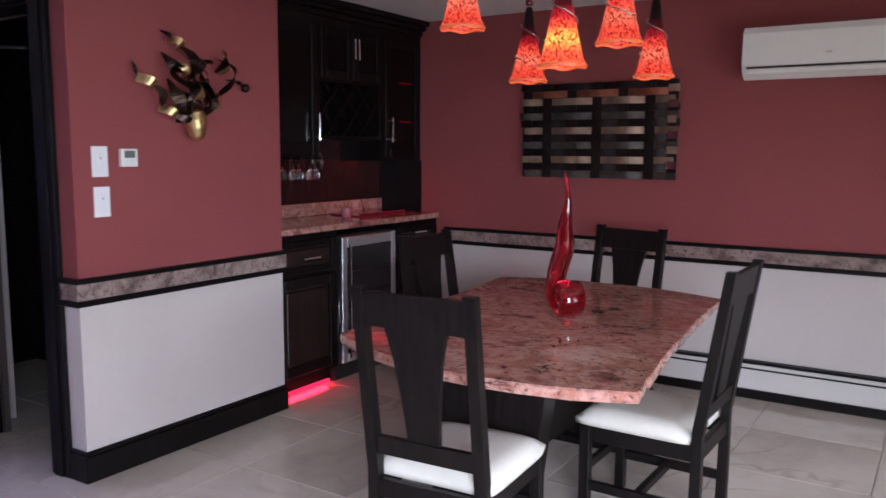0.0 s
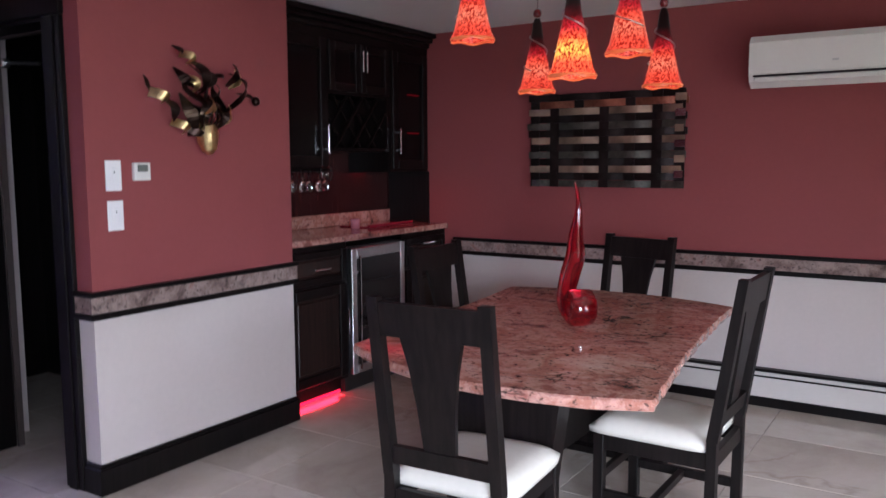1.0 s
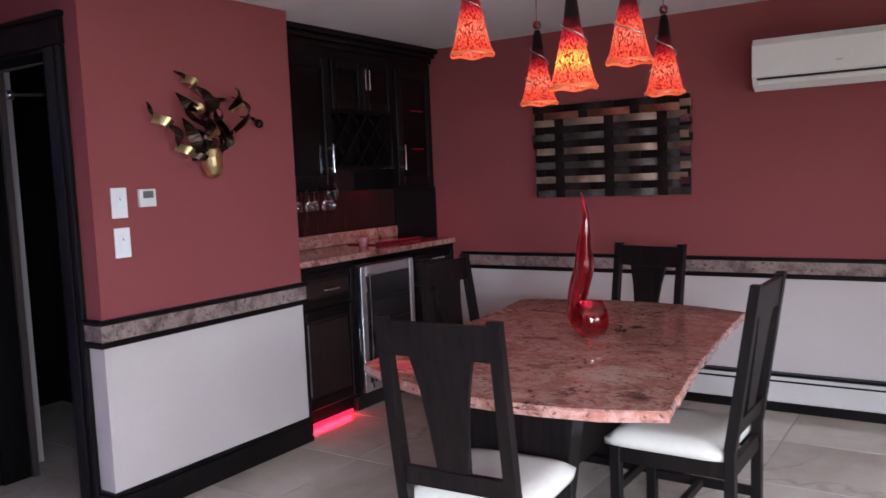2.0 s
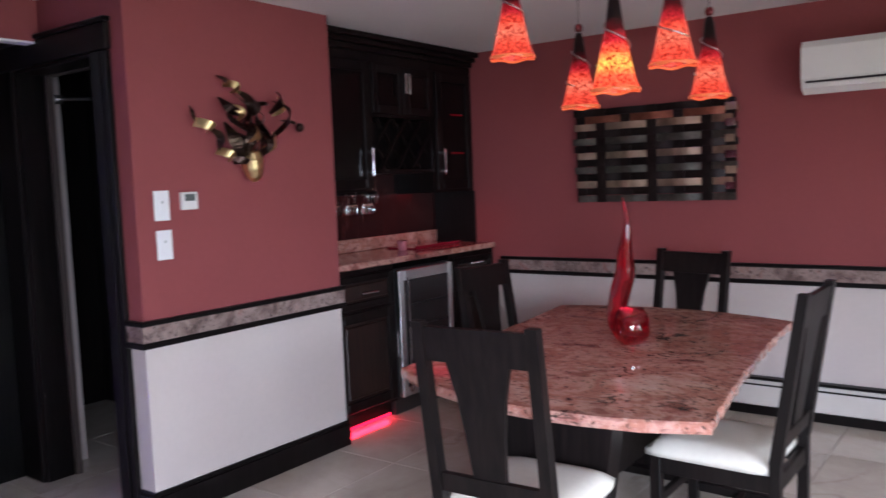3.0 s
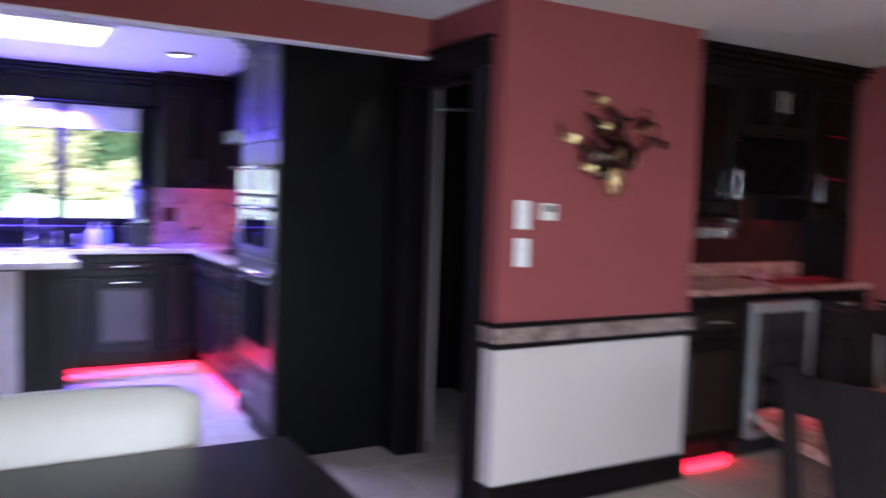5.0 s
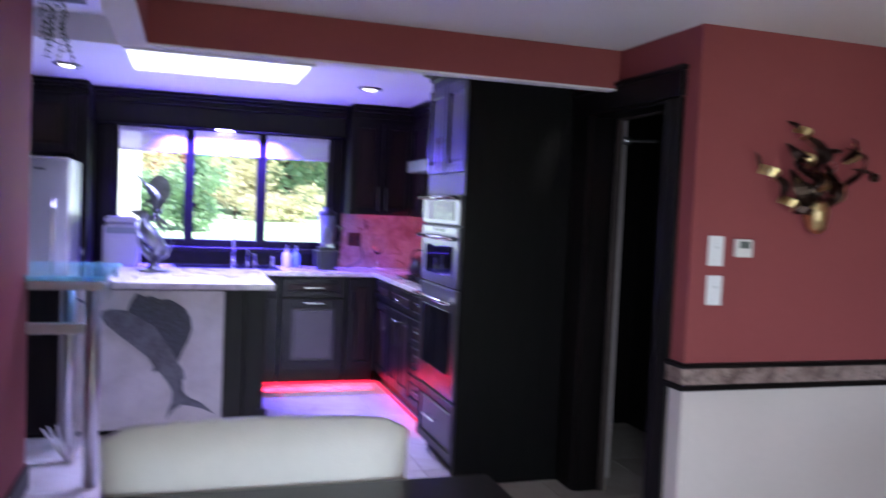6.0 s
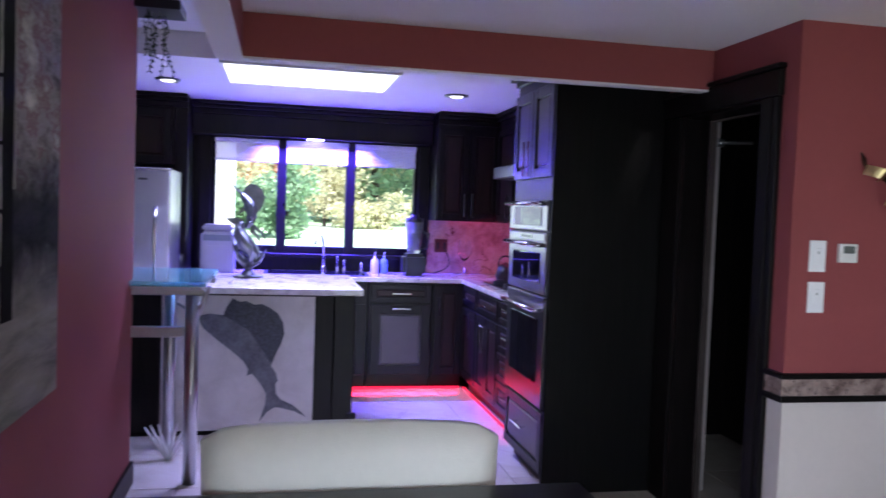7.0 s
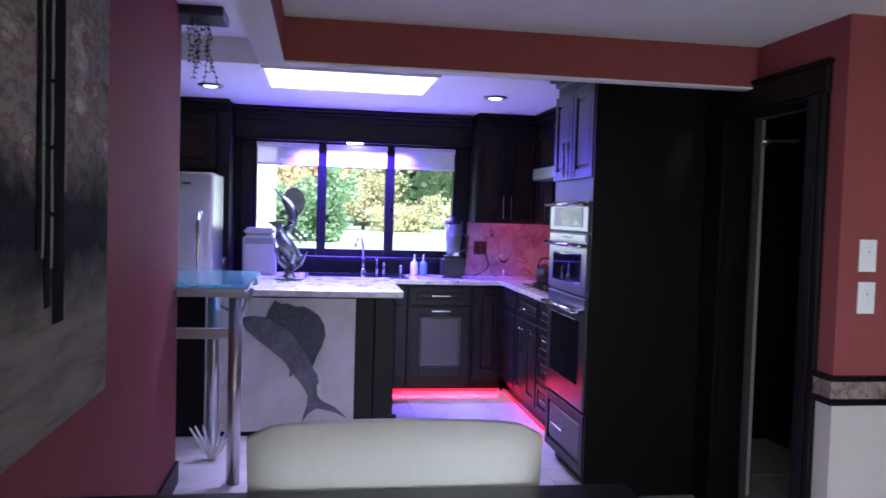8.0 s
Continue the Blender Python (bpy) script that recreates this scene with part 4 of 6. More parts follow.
for j in range(colsN + 1):
    x = A0 + cw * j + (0.03 if j == 0 else -0.03 if j == colsN else 0)
    part("upright_strip", ribbon([(x, YN - 0.044, B0), (x, YN - 0.044, (B0 + B1) / 2), (x, YN - 0.044, B1)], 0.062, 0.004, (0, 1, 0), 0, "flat"), STRIP_DARK, art)
# Added bright plates draw the highlights at the right ends of the strips.
for k in range(1, 12, 2):
    z = B0 + rh * (k + 0.9)
    part("strip_end", box(A1 - 0.055, A1 + random.uniform(-0.005, 0.02), YN - 0.066, YN - 0.062, z - 0.5 * rh, z + 0.45 * rh, 0.001), CHROME if k % 4 == 1 else STRIP_LIGHT, art, "bright plate drawing the highlight on a strip end")
part("back_frame", box(A0 + 0.1, A1 - 0.1, YN - 0.02, YN - 0.003, B0 + 0.05, B1 - 0.05), BLACK_PLASTIC, art)

# metal wall sculpture: bent leaves that rise from a gilded shell
sc = thing("wall_sculpture", (X1, 2.93, 1.5), "twisted bronze and gold metal leaf sculpture hung on the wall", "wall sculpture")
SX = X1 + 0.03


def strip(points, width, m, out=0.04, twist=1.4, shape="leaf"):
    """A bent metal strip through (y, z) places on the wall, standing out from it in the middle."""
    ctrl = [Vector((0, y, z)) for y, z in points]
    fine_pts = []
    for i in range(len(ctrl) - 1):
        for k in range(5):
            t = k / 5
            fine_pts.append(ctrl[i].lerp(ctrl[i + 1], t))
    fine_pts.append(ctrl[-1])
    for _ in range(3):
        fine_pts = [fine_pts[0]] + [(fine_pts[i - 1] + fine_pts[i] * 2 + fine_pts[i + 1]) / 4 for i in range(1, len(fine_pts) - 1)] + [fine_pts[-1]]
    n = len(fine_pts) - 1
    for i, p in enumerate(fine_pts):
        p.x = SX + out * (0.25 + math.sin(math.pi * i / n))
    part("metal_leaf", ribbon(fine_pts, width * 0.85, 0.003, (1, 0, 0), twist, shape), m, sc)


strip([(2.53, 1.785), (2.52, 1.745), (2.555, 1.71)], 0.022, BRONZE, 0.03, 0.6)
strip([(2.55, 1.715), (2.595, 1.695), (2.63, 1.68)], 0.05, GOLD, 0.05, 0.7, "flat")
strip([(2.625, 1.69), (2.65, 1.655), (2.64, 1.615), (2.67, 1.585)], 0.045, BRONZE, 0.05, 1.8)
strip([(2.66, 1.592), (2.70, 1.57), (2.735, 1.548)], 0.045, GOLD, 0.05, 0.6, "flat")
strip([(2.72, 1.56), (2.78, 1.54), (2.83, 1.53)], 0.04, BRONZE, 0.05, 1.2)
strip([(2.68, 1.925), (2.70, 1.90), (2.73, 1.89)], 0.025, BRONZE, 0.04, 0.6)
strip([(2.72, 1.895), (2.75, 1.88), (2.77, 1.855)], 0.04, GOLD, 0.05, 0.6, "flat")
strip([(2.765, 1.87), (2.795, 1.83), (2.79, 1.79), (2.80, 1.74), (2.78, 1.70)], 0.05, BRONZE, 0.08, 2.0)
strip([(2.68, 1.83), (2.69, 1.77), (2.76, 1.74), (2.77, 1.80)], 0.06, BRONZE, 0.07, 2.6)
strip([(2.70, 1.80), (2.73, 1.76), (2.75, 1.71)], 0.04, GOLD, 0.09, 1.2)
strip([(2.71, 1.72), (2.72, 1.65), (2.76, 1.58), (2.80, 1.52)], 0.07, BRONZE, 0.05, 1.0)
strip([(2.77, 1.59), (2.80, 1.66), (2.83, 1.72)], 0.05, GOLD, 0.11, 0.8)
strip([(2.80, 1.54), (2.77, 1.62), (2.80, 1.69), (2.84, 1.73)], 0.06, BRONZE, 0.09, -1.6)
strip([(2.85, 1.84), (2.84, 1.78), (2.80, 1.73)], 0.05, BRONZE, 0.07, 1.5)
strip([(2.84, 1.80), (2.90, 1.81), (2.97, 1.805)], 0.025, BRONZE, 0.05, 1.2)
strip([(2.87, 1.72), (2.86, 1.65), (2.84, 1.55)], 0.06, BRONZE, 0.07, -1.4)
strip([(2.90, 1.69), (2.89, 1.62), (2.86, 1.54)], 0.04, BRONZE, 0.09, 1.4)
strip([(2.87, 1.57), (2.93, 1.62), (2.99, 1.68)], 0.055, GOLD, 0.07, 0.7)
strip([(2.97, 1.65), (3.03, 1.72), (3.05, 1.79), (3.0, 1.83)], 0.06, BRONZE, 0.07, 1.8)
strip([(2.98, 1.77), (3.0, 1.82), (3.03, 1.875)], 0.06, BRONZE, 0.06, 0.8)
strip([(3.0, 1.76), (3.05, 1.80), (3.04, 1.85)], 0.035, GOLD, 0.04, 1.2)
for dy, dz, bend in ((-0.13, 0.25, 0.05), (-0.08, 0.31, -0.04), (-0.04, 0.2, 0.05), (0.0, 0.27, -0.05), (0.03, 0.17, 0.04), (0.05, 0.24, 0.06), (-0.1, 0.14, -0.03)):
    strip([(2.845, 1.54), (2.845 + dy * 0.4 + bend, 1.54 + dz * 0.4), (2.845 + dy * 0.9 - bend, 1.54 + dz * 0.75), (2.845 + dy, 1.54 + dz)], 0.045, BRONZE, 0.075, 2.2 + bend * 20)
strip([(3.05, 1.74), (3.11, 1.73), (3.15, 1.715)], 0.02, BRONZE, 0.03, 0.4)
bm = lathe([(0.012, -0.08), (0.034, -0.06), (0.047, -0.02), (0.054, 0.02), (0.044, 0.055), (0.02, 0.066)], 18, closed=True)
bmesh.ops.transform(bm, matrix=Matrix.Translation((SX + 0.03, 2.845, 1.527)) @ Matrix.Rotation(radians(8), 4, "X"), verts=bm.verts)
part("shell", bm, GOLD, sc, "textured gilded shell")
bm = bmesh.new()
bmesh.ops.create_uvsphere(bm, u_segments=12, v_segments=8, radius=0.022, matrix=Matrix.Translation((SX + 0.02, 3.165, 1.708)))
part("bud", bm, BRONZE, sc, smooth=True)
part("mount", box(X1 + 0.001, SX + 0.012, 2.78, 2.86, 1.53, 1.66), BRONZE, sc)


def switch(y0, y1, z0, z1):
    ob = thing("light_switch", (X1, (y0 + y1) / 2, z0), "white rocker light switch plate on the red wall", "light switch", "switches on the wall")
    part("plate", box(X1 + 0.0005, X1 + 0.007, y0, y1, z0, z1, 0.002), SWITCH_PLASTIC, ob)
    cy, cz = (y0 + y1) / 2, (z0 + z1) / 2
    part("rocker", box(X1 + 0.0072, X1 + 0.011, cy - 0.014, cy + 0.014, cz - 0.033, cz + 0.033, 0.0015), SWITCH_PLASTIC, ob)
    part("indicator", box(X1 + 0.0112, X1 + 0.0125, cy - 0.002, cy + 0.002, cz + 0.01, cz + 0.02), SCREEN, ob)


switch(2.346, 2.421, 1.293, 1.421)
switch(2.348, 2.423, 1.125, 1.252)
tm = thing("thermostat", (X1, 2.57, 1.34), "white wall thermostat with a grey display", "thermostat")
part("case", box(X1 + 0.0005, X1 + 0.022, 2.475, 2.557, 1.334, 1.411, 0.003), WHITE_PLASTIC, tm)
part("display", box(X1 + 0.0222, X1 + 0.0235, 2.49, 2.542, 1.372, 1.402), SCREEN, tm)
part("button", box(X1 + 0.0222, X1 + 0.025, 2.508, 2.525, 1.345, 1.355), WHITE_PLASTIC, tm)

# ---- large painting ----
def painting_material():
    """Mottled grey and mauve knife work above a black band, soft sandy strokes below."""
    m = mat("abstract_paint", (0.3, 0.28, 0.26), 0.8, bump=0.5, bump_scale=38, spec=0.1)
    n, l = m.node_tree.nodes, m.node_tree.links
    tc = next(x for x in n if x.type == "TEX_COORD")

    def noise_of(scale3, scale, detail, distortion):
        mp = n.new("ShaderNodeMapping")
        mp.inputs["Scale"].default_value = scale3
        l.new(tc.outputs["Object"], mp.inputs["Vector"])
        q = n.new("ShaderNodeTexNoise")
        q.inputs["Scale"].default_value, q.inputs["Detail"].default_value, q.inputs["Distortion"].default_value = scale, detail, distortion
        q.inputs["Roughness"].default_value = 0.66
        l.new(mp.outputs[0], q.inputs["Vector"])
        return q.outputs["Fac"]

    def ramp(src, stops):
        q = n.new("ShaderNodeValToRGB")
        set_ramp(q, stops)
        l.new(src, q.inputs["Fac"])
        return q.outputs["Color"]

    def mixed(fac, a, b):
        q = n.new("ShaderNodeMix")
        q.data_type = "RGBA"
        l.new(fac, q.inputs["Factor"])
        l.new(a, q.inputs["A"])
        l.new(b, q.inputs["B"])
        return q.outputs["Result"]
    sep = n.new("ShaderNodeSeparateXYZ")
    l.new(tc.outputs["Object"], sep.inputs[0])
    height = n.new("ShaderNodeMath")
    height.operation, height.inputs[1].default_value, height.inputs[2].default_value = "MULTIPLY_ADD", 0.7, -0.58
    l.new(sep.outputs["Z"], height.inputs[0])
    ragged = n.new("ShaderNodeMath")
    ragged.operation, ragged.inputs[1].default_value = "MULTIPLY_ADD", 0.22
    l.new(noise_of((1, 1, 1), 5.0, 8, 0.5), ragged.inputs[0])
    l.new(height.outputs[0], ragged.inputs[2])
    knife = ramp(noise_of((2.2, 1, 4.6), 1.9, 11, 0.1), [(0.32, (0.03, 0.025, 0.025)), (0.41, (0.2, 0.175, 0.165)), (0.49, (0.36, 0.33, 0.31)), (0.54, (0.25, 0.15, 0.16)), (0.6, (0.42, 0.39, 0.36)), (0.7, (0.68, 0.65, 0.6))])
    sand = ramp(noise_of((1.6, 1, 9), 1.6, 7, 0.4), [(0.32, (0.15, 0.14, 0.125)), (0.5, (0.25, 0.235, 0.205)), (0.68, (0.33, 0.31, 0.27))])
    black = ramp(noise_of((1, 1, 3), 4.0, 6, 0.3), [(0.35, (0.006, 0.006, 0.006)), (0.65, (0.03, 0.027, 0.026))])
    low = mixed(ramp(ragged.outputs[0], [(0.33, (0, 0, 0)), (0.47, (1, 1, 1))]), sand, black)
    full = mixed(ramp(ragged.outputs[0], [(0.56, (0, 0, 0)), (0.68, (1, 1, 1))]), low, knife)
    l.new(full, n["Principled BSDF"].inputs["Base Color"])
    return m


PX0 = -1.73
pt = thing("painting", (-2.0, YW, 0.82), "large unframed abstract painting in greys, black and sand", "painting")
part("canvas", box(-2.36, -0.8, YW + 0.002, YW + 0.035, 0.86, 2.25, 0.002), painting_material(), pt)
PAINT_DARK = mat("black_brush_paint", (0.008, 0.008, 0.008), 0.9, spec=0.05, bump=0.4, bump_scale=60)
PAINT_PALE = mat("pale_brush_paint", (0.34, 0.32, 0.29), 0.8, spec=0.1, bump=0.4, bump_scale=60)
for x, w, z0, z1, m_ in ((PX0, 0.012, 1.33, 2.24, PAINT_PALE), (PX0 - 0.066, 0.014, 1.3, 2.24, PAINT_PALE), (PX0 - 0.178, 0.011, 1.5, 2.24, PAINT_PALE), (PX0 - 0.033, 0.04, 1.2, 2.2, PAINT_DARK), (PX0 - 0.122, 0.09, 1.15, 2.24, PAINT_DARK), (PX0 + 0.03, 0.035, 1.35, 2.0, PAINT_DARK)):
    part("brush_stroke", ribbon([(x + random.uniform(-0.004, 0.004), YW + 0.0368, z0 + (z1 - z0) * i / 14) for i in range(15)], w, 0.002, (0, 1, 0), 0, "flat"), m_, pt)
for k in range(3):
    part("brush_stroke", ribbon([(PX0 - 0.13 + 0.045 * i, YW + 0.0385, 1.44 + 0.17 * k + random.uniform(-0.01, 0.01)) for i in range(4)], 0.012, 0.002, (0, 1, 0), 0.3), PAINT_DARK, pt)

# ---- dark table and ivory chair in the foreground ----
TH = 0.915
ft = thing("counter_table", (-0.85, 0.3, 0), "dark stained wooden counter-height table with a bare top", "table")
part("tabletop", box(-1.17, -0.25, -0.285, 0.88, TH - 0.035, TH, 0.008, segments=2), wood("dark_table_top", (0.007, 0.0065, 0.007), (0.014, 0.012, 0.013), 0.3, 0.0, 0.4), ft)
part("apron", box(-1.10, -0.32, -0.215, 0.81, TH - 0.12, TH - 0.036, 0.003), ESPRESSO, ft)
for lx in (-1.11, -0.38):
    for ly in (-0.225, 0.76):
        part("leg", box(lx, lx + 0.06, ly, ly + 0.06, 0, TH - 0.1205, 0.004), ESPRESSO, ft)

wch = thing("leather_chair", (-1.25, 0.40, 0), "ivory leather upholstered chair pushed up to the dark table", "chair")
bm = bmesh.new()
n, k = 14, 8
grid = []
for i in range(n + 1):
    line = []
    for j in range(k + 1):
        u, v = 2 * i / n - 1, j / k
        top = 1.032 - 0.012 * abs(u) ** 2 - 0.022 * abs(u) ** 12
        z = 0.55 + (top - 0.55) * v
        half = 0.312 - 0.02 * (1 - v)
        crown = 0.04 * (1 - abs(u) ** 8) * (1 - abs(2 * v - 1) ** 10)
        line.append((u, half, crown, z))
    grid.append(line)
faces = []
for sgn in (1, -1):
    vv = [[bm.verts.new((-1.225 + sgn * (0.016 + c) - 0.05 * (z - 0.55), 0.40 + u * h, z)) for u, h, c, z in line] for line in grid]
    faces.append(vv)
    for i in range(n):
        for j in range(k):
            bm.faces.new((vv[i][j], vv[i + 1][j], vv[i + 1][j + 1], vv[i][j + 1]))
rim = [(i, 0) for i in range(n)] + [(n, j) for j in range(k)] + [(i, k) for i in range(n, 0, -1)] + [(0, j) for j in range(k, 0, -1)]
for p, q in zip(rim, rim[1:] + rim[:1]):
    bm.faces.new((faces[0][p[0]][p[1]], faces[0][q[0]][q[1]], faces[1][q[0]][q[1]], faces[1][p[0]][p[1]]))
part("backrest", bm, LEATHER, wch, smooth=True)
for s in (-1, 1):
    part("seam", tube([(-1.211 + 0.05 * (0.45 - 0.02 * i) - 0.043, 0.40 + s * (0.285 + 0.0005 * i), 0.62 + 0.03 * i) for i in range(11)], 0.0035, 6), LEATHER, wch, smooth=True)
part("seat", box(-1.23, -0.75, 0.12, 0.68, 0.56, 0.66, 0.03, segments=3), LEATHER, wch, smooth=True)
for lx in (-1.2, -0.81):
    for ly in (0.14, 0.62):
        part("leg", box(lx, lx + 0.04, ly, ly + 0.04, 0, 0.56, 0.003), ESPRESSO, wch)

# ---- kitchen cabinets ----
KX, KY, KT = -6.07, 1.74, 0.93     # worktop fronts and height
west = "base cabinets below the window"
for y0, w, drawer in ((-1.6, 0.62, True), (-0.97, 0.62, True), (-0.34, 0.64, True), (0.31, 0.65, True), (0.97, 0.535, True)):
    m = at_east(KX - 0.035, y0)
    c = cabinet_body("base_cabinet", m, w, 0.6, 0, KT - 0.04, "dark glazed base cabinet with drawer and raised-panel door", west, 0.1)
    cabinet_front(c, m, 0.02, w - 0.02, 0.725, 0.875, "drawer", handle=(w / 2, 0.8, 0.16, False), stile=0.045)
    cabinet_front(c, m, 0.02, w - 0.02, 0.125, 0.705, "door", panel_m=mat("grey_door_panel", (0.065, 0.055, 0.055), 0.4, vary=0.15) if y0 > 0.9 else CHERRY, handle=(w / 2, 0.675, 0.16, False), stile=0.075)
m = at_east(KX - 0.035, 1.511)
c = cabinet_body("corner_cabinet", m, 0.26, 0.6, 0, KT - 0.04, "narrow dark corner base cabinet", west, 0.1)
cabinet_front(c, m, 0.01, 0.25, 0.125, 0.875, "door", handle=(0.045, 0.7, 0.16, True))
north = "base cabinets beside the ovens"
for x0, w in ((-6.1, 0.5), (-5.6, 0.62), (-4.98, 0.665)):
    m = at_south(x0, KY + 0.035)
    c = cabinet_body("base_cabinet", m, w, 0.6, 0, KT - 0.04, "dark glazed base cabinet with stacked drawers", north, 0.1)
    if x0 < -5.7:
        cabinet_front(c, m, 0.03, w - 0.02, 0.125, 0.705, "door", handle=(w - 0.06, 0.6, 0.2, True))
        cabinet_front(c, m, 0.03, w - 0.02, 0.725, 0.875, "drawer", handle=(w / 2, 0.8, 0.16, False), stile=0.04)
    elif x0 < -5.0:
        cabinet_front(c, m, 0.015, w - 0.015, 0.725, 0.875, "drawer", handle=(w / 2, 0.8, 0.16, False), stile=0.04)
        cabinet_front(c, m, 0.015, w / 2 - 0.005, 0.125, 0.705, "door", handle=(w / 2 - 0.04, 0.55, 0.2, True))
        cabinet_front(c, m, w / 2 + 0.005, w - 0.015, 0.125, 0.705, "door", handle=(w / 2 + 0.04, 0.55, 0.2, True))
    else:
        for a, b in ((0.725, 0.875), (0.53, 0.71), (0.33, 0.515), (0.125, 0.315)):
            cabinet_front(c, m, 0.015, w - 0.015, a, b, "drawer", handle=(w / 2, (a + b) / 2 + 0.03, 0.16, False), stile=0.04)
wt = thing("kitchen_worktop", (-6.2, 1.0, KT - 0.035), "polished cream granite worktop running round the corner", "worktop")
part("slab", box(XW + 0.002, KX, -1.6, 2.438, KT - 0.038, KT, 0.005), CREAM_GRANITE, wt)
part("slab", box(KX + 0.0005, -4.313, KY, 2.438, KT - 0.038, KT, 0.005), CREAM_GRANITE, wt)
sb = thing("kitchen_splashback", (-6.4, 2.2, KT), "pink-toned granite splashback between worktop and wall cabinets", "splashback", kind="structure")
part("slab", box(XW + 0.001, XW + 0.02, 1.535, 2.436, KT + 0.001, 1.42), PINK_SPLASH, sb)
part("slab", box(XW + 0.021, -4.313, 2.42, 2.438, KT + 0.001, 1.75), PINK_SPLASH, sb)
part("slab", box(XW + 0.001, XW + 0.02, -1.6, -0.5, KT + 0.001, 1.42), CREAM_GRANITE, sb)

# wall cabinets beside the window and over the hob
upper = "kitchen wall cabinets"
m = at_east(-6.36, 1.55)
c = cabinet_body("wall_cabinet", m, 0.56, 0.35, 1.41, 2.24, "dark glazed wall cabinet with two tall doors", upper)
cabinet_front(c, m, 0.01, 0.275, 1.425, 2.2, "door", handle=(0.245, 1.55, 0.2, True), stile=0.05)
cabinet_front(c, m, 0.285, 0.55, 1.425, 2.2, "door", handle=(0.315, 1.55, 0.2, True), stile=0.05)
m = at_south(-6.36, 2.11)
c = cabinet_body("wall_cabinet", m, 0.5, 0.32, 1.41, 2.24, "dark glazed corner wall cabinet", upper)
cabinet_front(c, m, 0.02, 0.49, 1.425, 2.2, "door", handle=(0.44, 1.55, 0.2, True), stile=0.05)
m = at_south(-5.855, 2.11)
c = cabinet_body("wall_cabinet", m, 0.78, 0.32, 1.86, 2.24, "short dark wall cabinet above the hood", upper)
cabinet_front(c, m, 0.01, 0.385, 1.875, 2.2, "door", stile=0.05)
cabinet_front(c, m, 0.395, 0.77, 1.875, 2.2, "door", stile=0.05)
m = at_south(-5.07, 2.11)
c = cabinet_body("wall_cabinet", m, 0.755, 0.32, 1.41, 2.24, "dark glazed wall cabinet next to the ovens", upper)
cabinet_front(c, m, 0.01, 0.745, 1.425, 2.2, "door", handle=(0.05, 1.55, 0.2, True), stile=0.05)
hd = thing("range_hood", (-5.46, 2.0, 1.75), "slim steel range hood under the wall cabinet", "hood")
part("canopy", box(-5.85, -5.08, 1.92, 2.419, 1.765, 1.858, 0.006), STEEL, hd)
part("filter", box(-5.8, -5.13, 1.96, 2.38, 1.758, 1.7645), PEWTER_DARK, hd)
cw_ = thing("crown_moulding", (-6.3, 0.5, 2.24), "stepped dark crown moulding along the kitchen ceiling", "moulding")
for o, z0, z1 in ((0.0, 2.2405, 2.285), (0.03, 2.2855, 2.315), (0.065, 2.3155, 2.3435)):
    part("step", box(XW + 0.001, -6.35 + o, 1.55, 2.44, z0, z1, 0.005), ESPRESSO, cw_)
    part("step", box(-6.349 + o, -4.315, 2.10 - o, 2.44, z0, z1, 0.005), ESPRESSO, cw_)
    part("step", box(XW + 0.001, -6.55 + o, -0.498, 1.549, z0, z1, 0.005), ESPRESSO, cw_)
    part("step", box(XW + 0.001, -6.25 + o, -1.6, -0.499, z0, z1, 0.005), ESPRESSO, cw_)
va = thing("window_valance", (-6.6, 0.5, 2.08), "dark wooden valance panel above the kitchen window", "valance")
part("board", box(XW + 0.001, -6.56, -0.498, 1.549, 2.085, 2.24, 0.004), ESPRESSO, va)
part("moulding", box(XW + 0.001, -6.545, -0.498, 1.549, 2.07, 2.0845, 0.004), ESPRESSO, va)
pp = thing("side_panel", (-6.5, -0.55, 0), "tall dark end panel beside the refrigerator", "panel")
part("panel", box(XW + 0.002, -6.28, -0.60, -0.499, KT + 0.001, 2.24, 0.004), ESPRESSO, pp)
fc = thing("wall_cabinet", (-6.4, -1.0, 1.78), "dark wall cabinet above the refrigerator", "cabinet", upper)
part("body", box(XW + 0.002, -6.26, -1.6, -0.601, 1.78, 2.24), ESPRESSO, fc)
m = at_east(-6.26, -1.6)
cabinet_front(fc, m, 0.01, 0.49, 1.79, 2.22, "door")
cabinet_front(fc, m, 0.50, 0.98, 1.79, 2.22, "door")
fr = thing("refrigerator", (-5.95, -1.0, 0), "white and steel refrigerator beside the worktop", "refrigerator")
part("body", box(-6.03, -5.42, -1.39, -0.515, 0.02, 1.72, 0.01), STEEL, fr)
d = part("door", box(-5.419, -5.37, -1.39, -0.52, 0.06, 1.70, 0.012, segments=2), mat("silver_enamel", (0.6, 0.6, 0.62), 0.25, 0.6, vary=0.03), fr)
part("handle", tube([(-5.33, -0.60, 0.7), (-5.315, -0.60, 0.8), (-5.315, -0.60, 1.35), (-5.33, -0.60, 1.45)], 0.012), CHROME, d, smooth=True)
part("badge", box(-5.3695, -5.366, -0.72, -0.66, 1.63, 1.645), PEWTER_DARK, d)

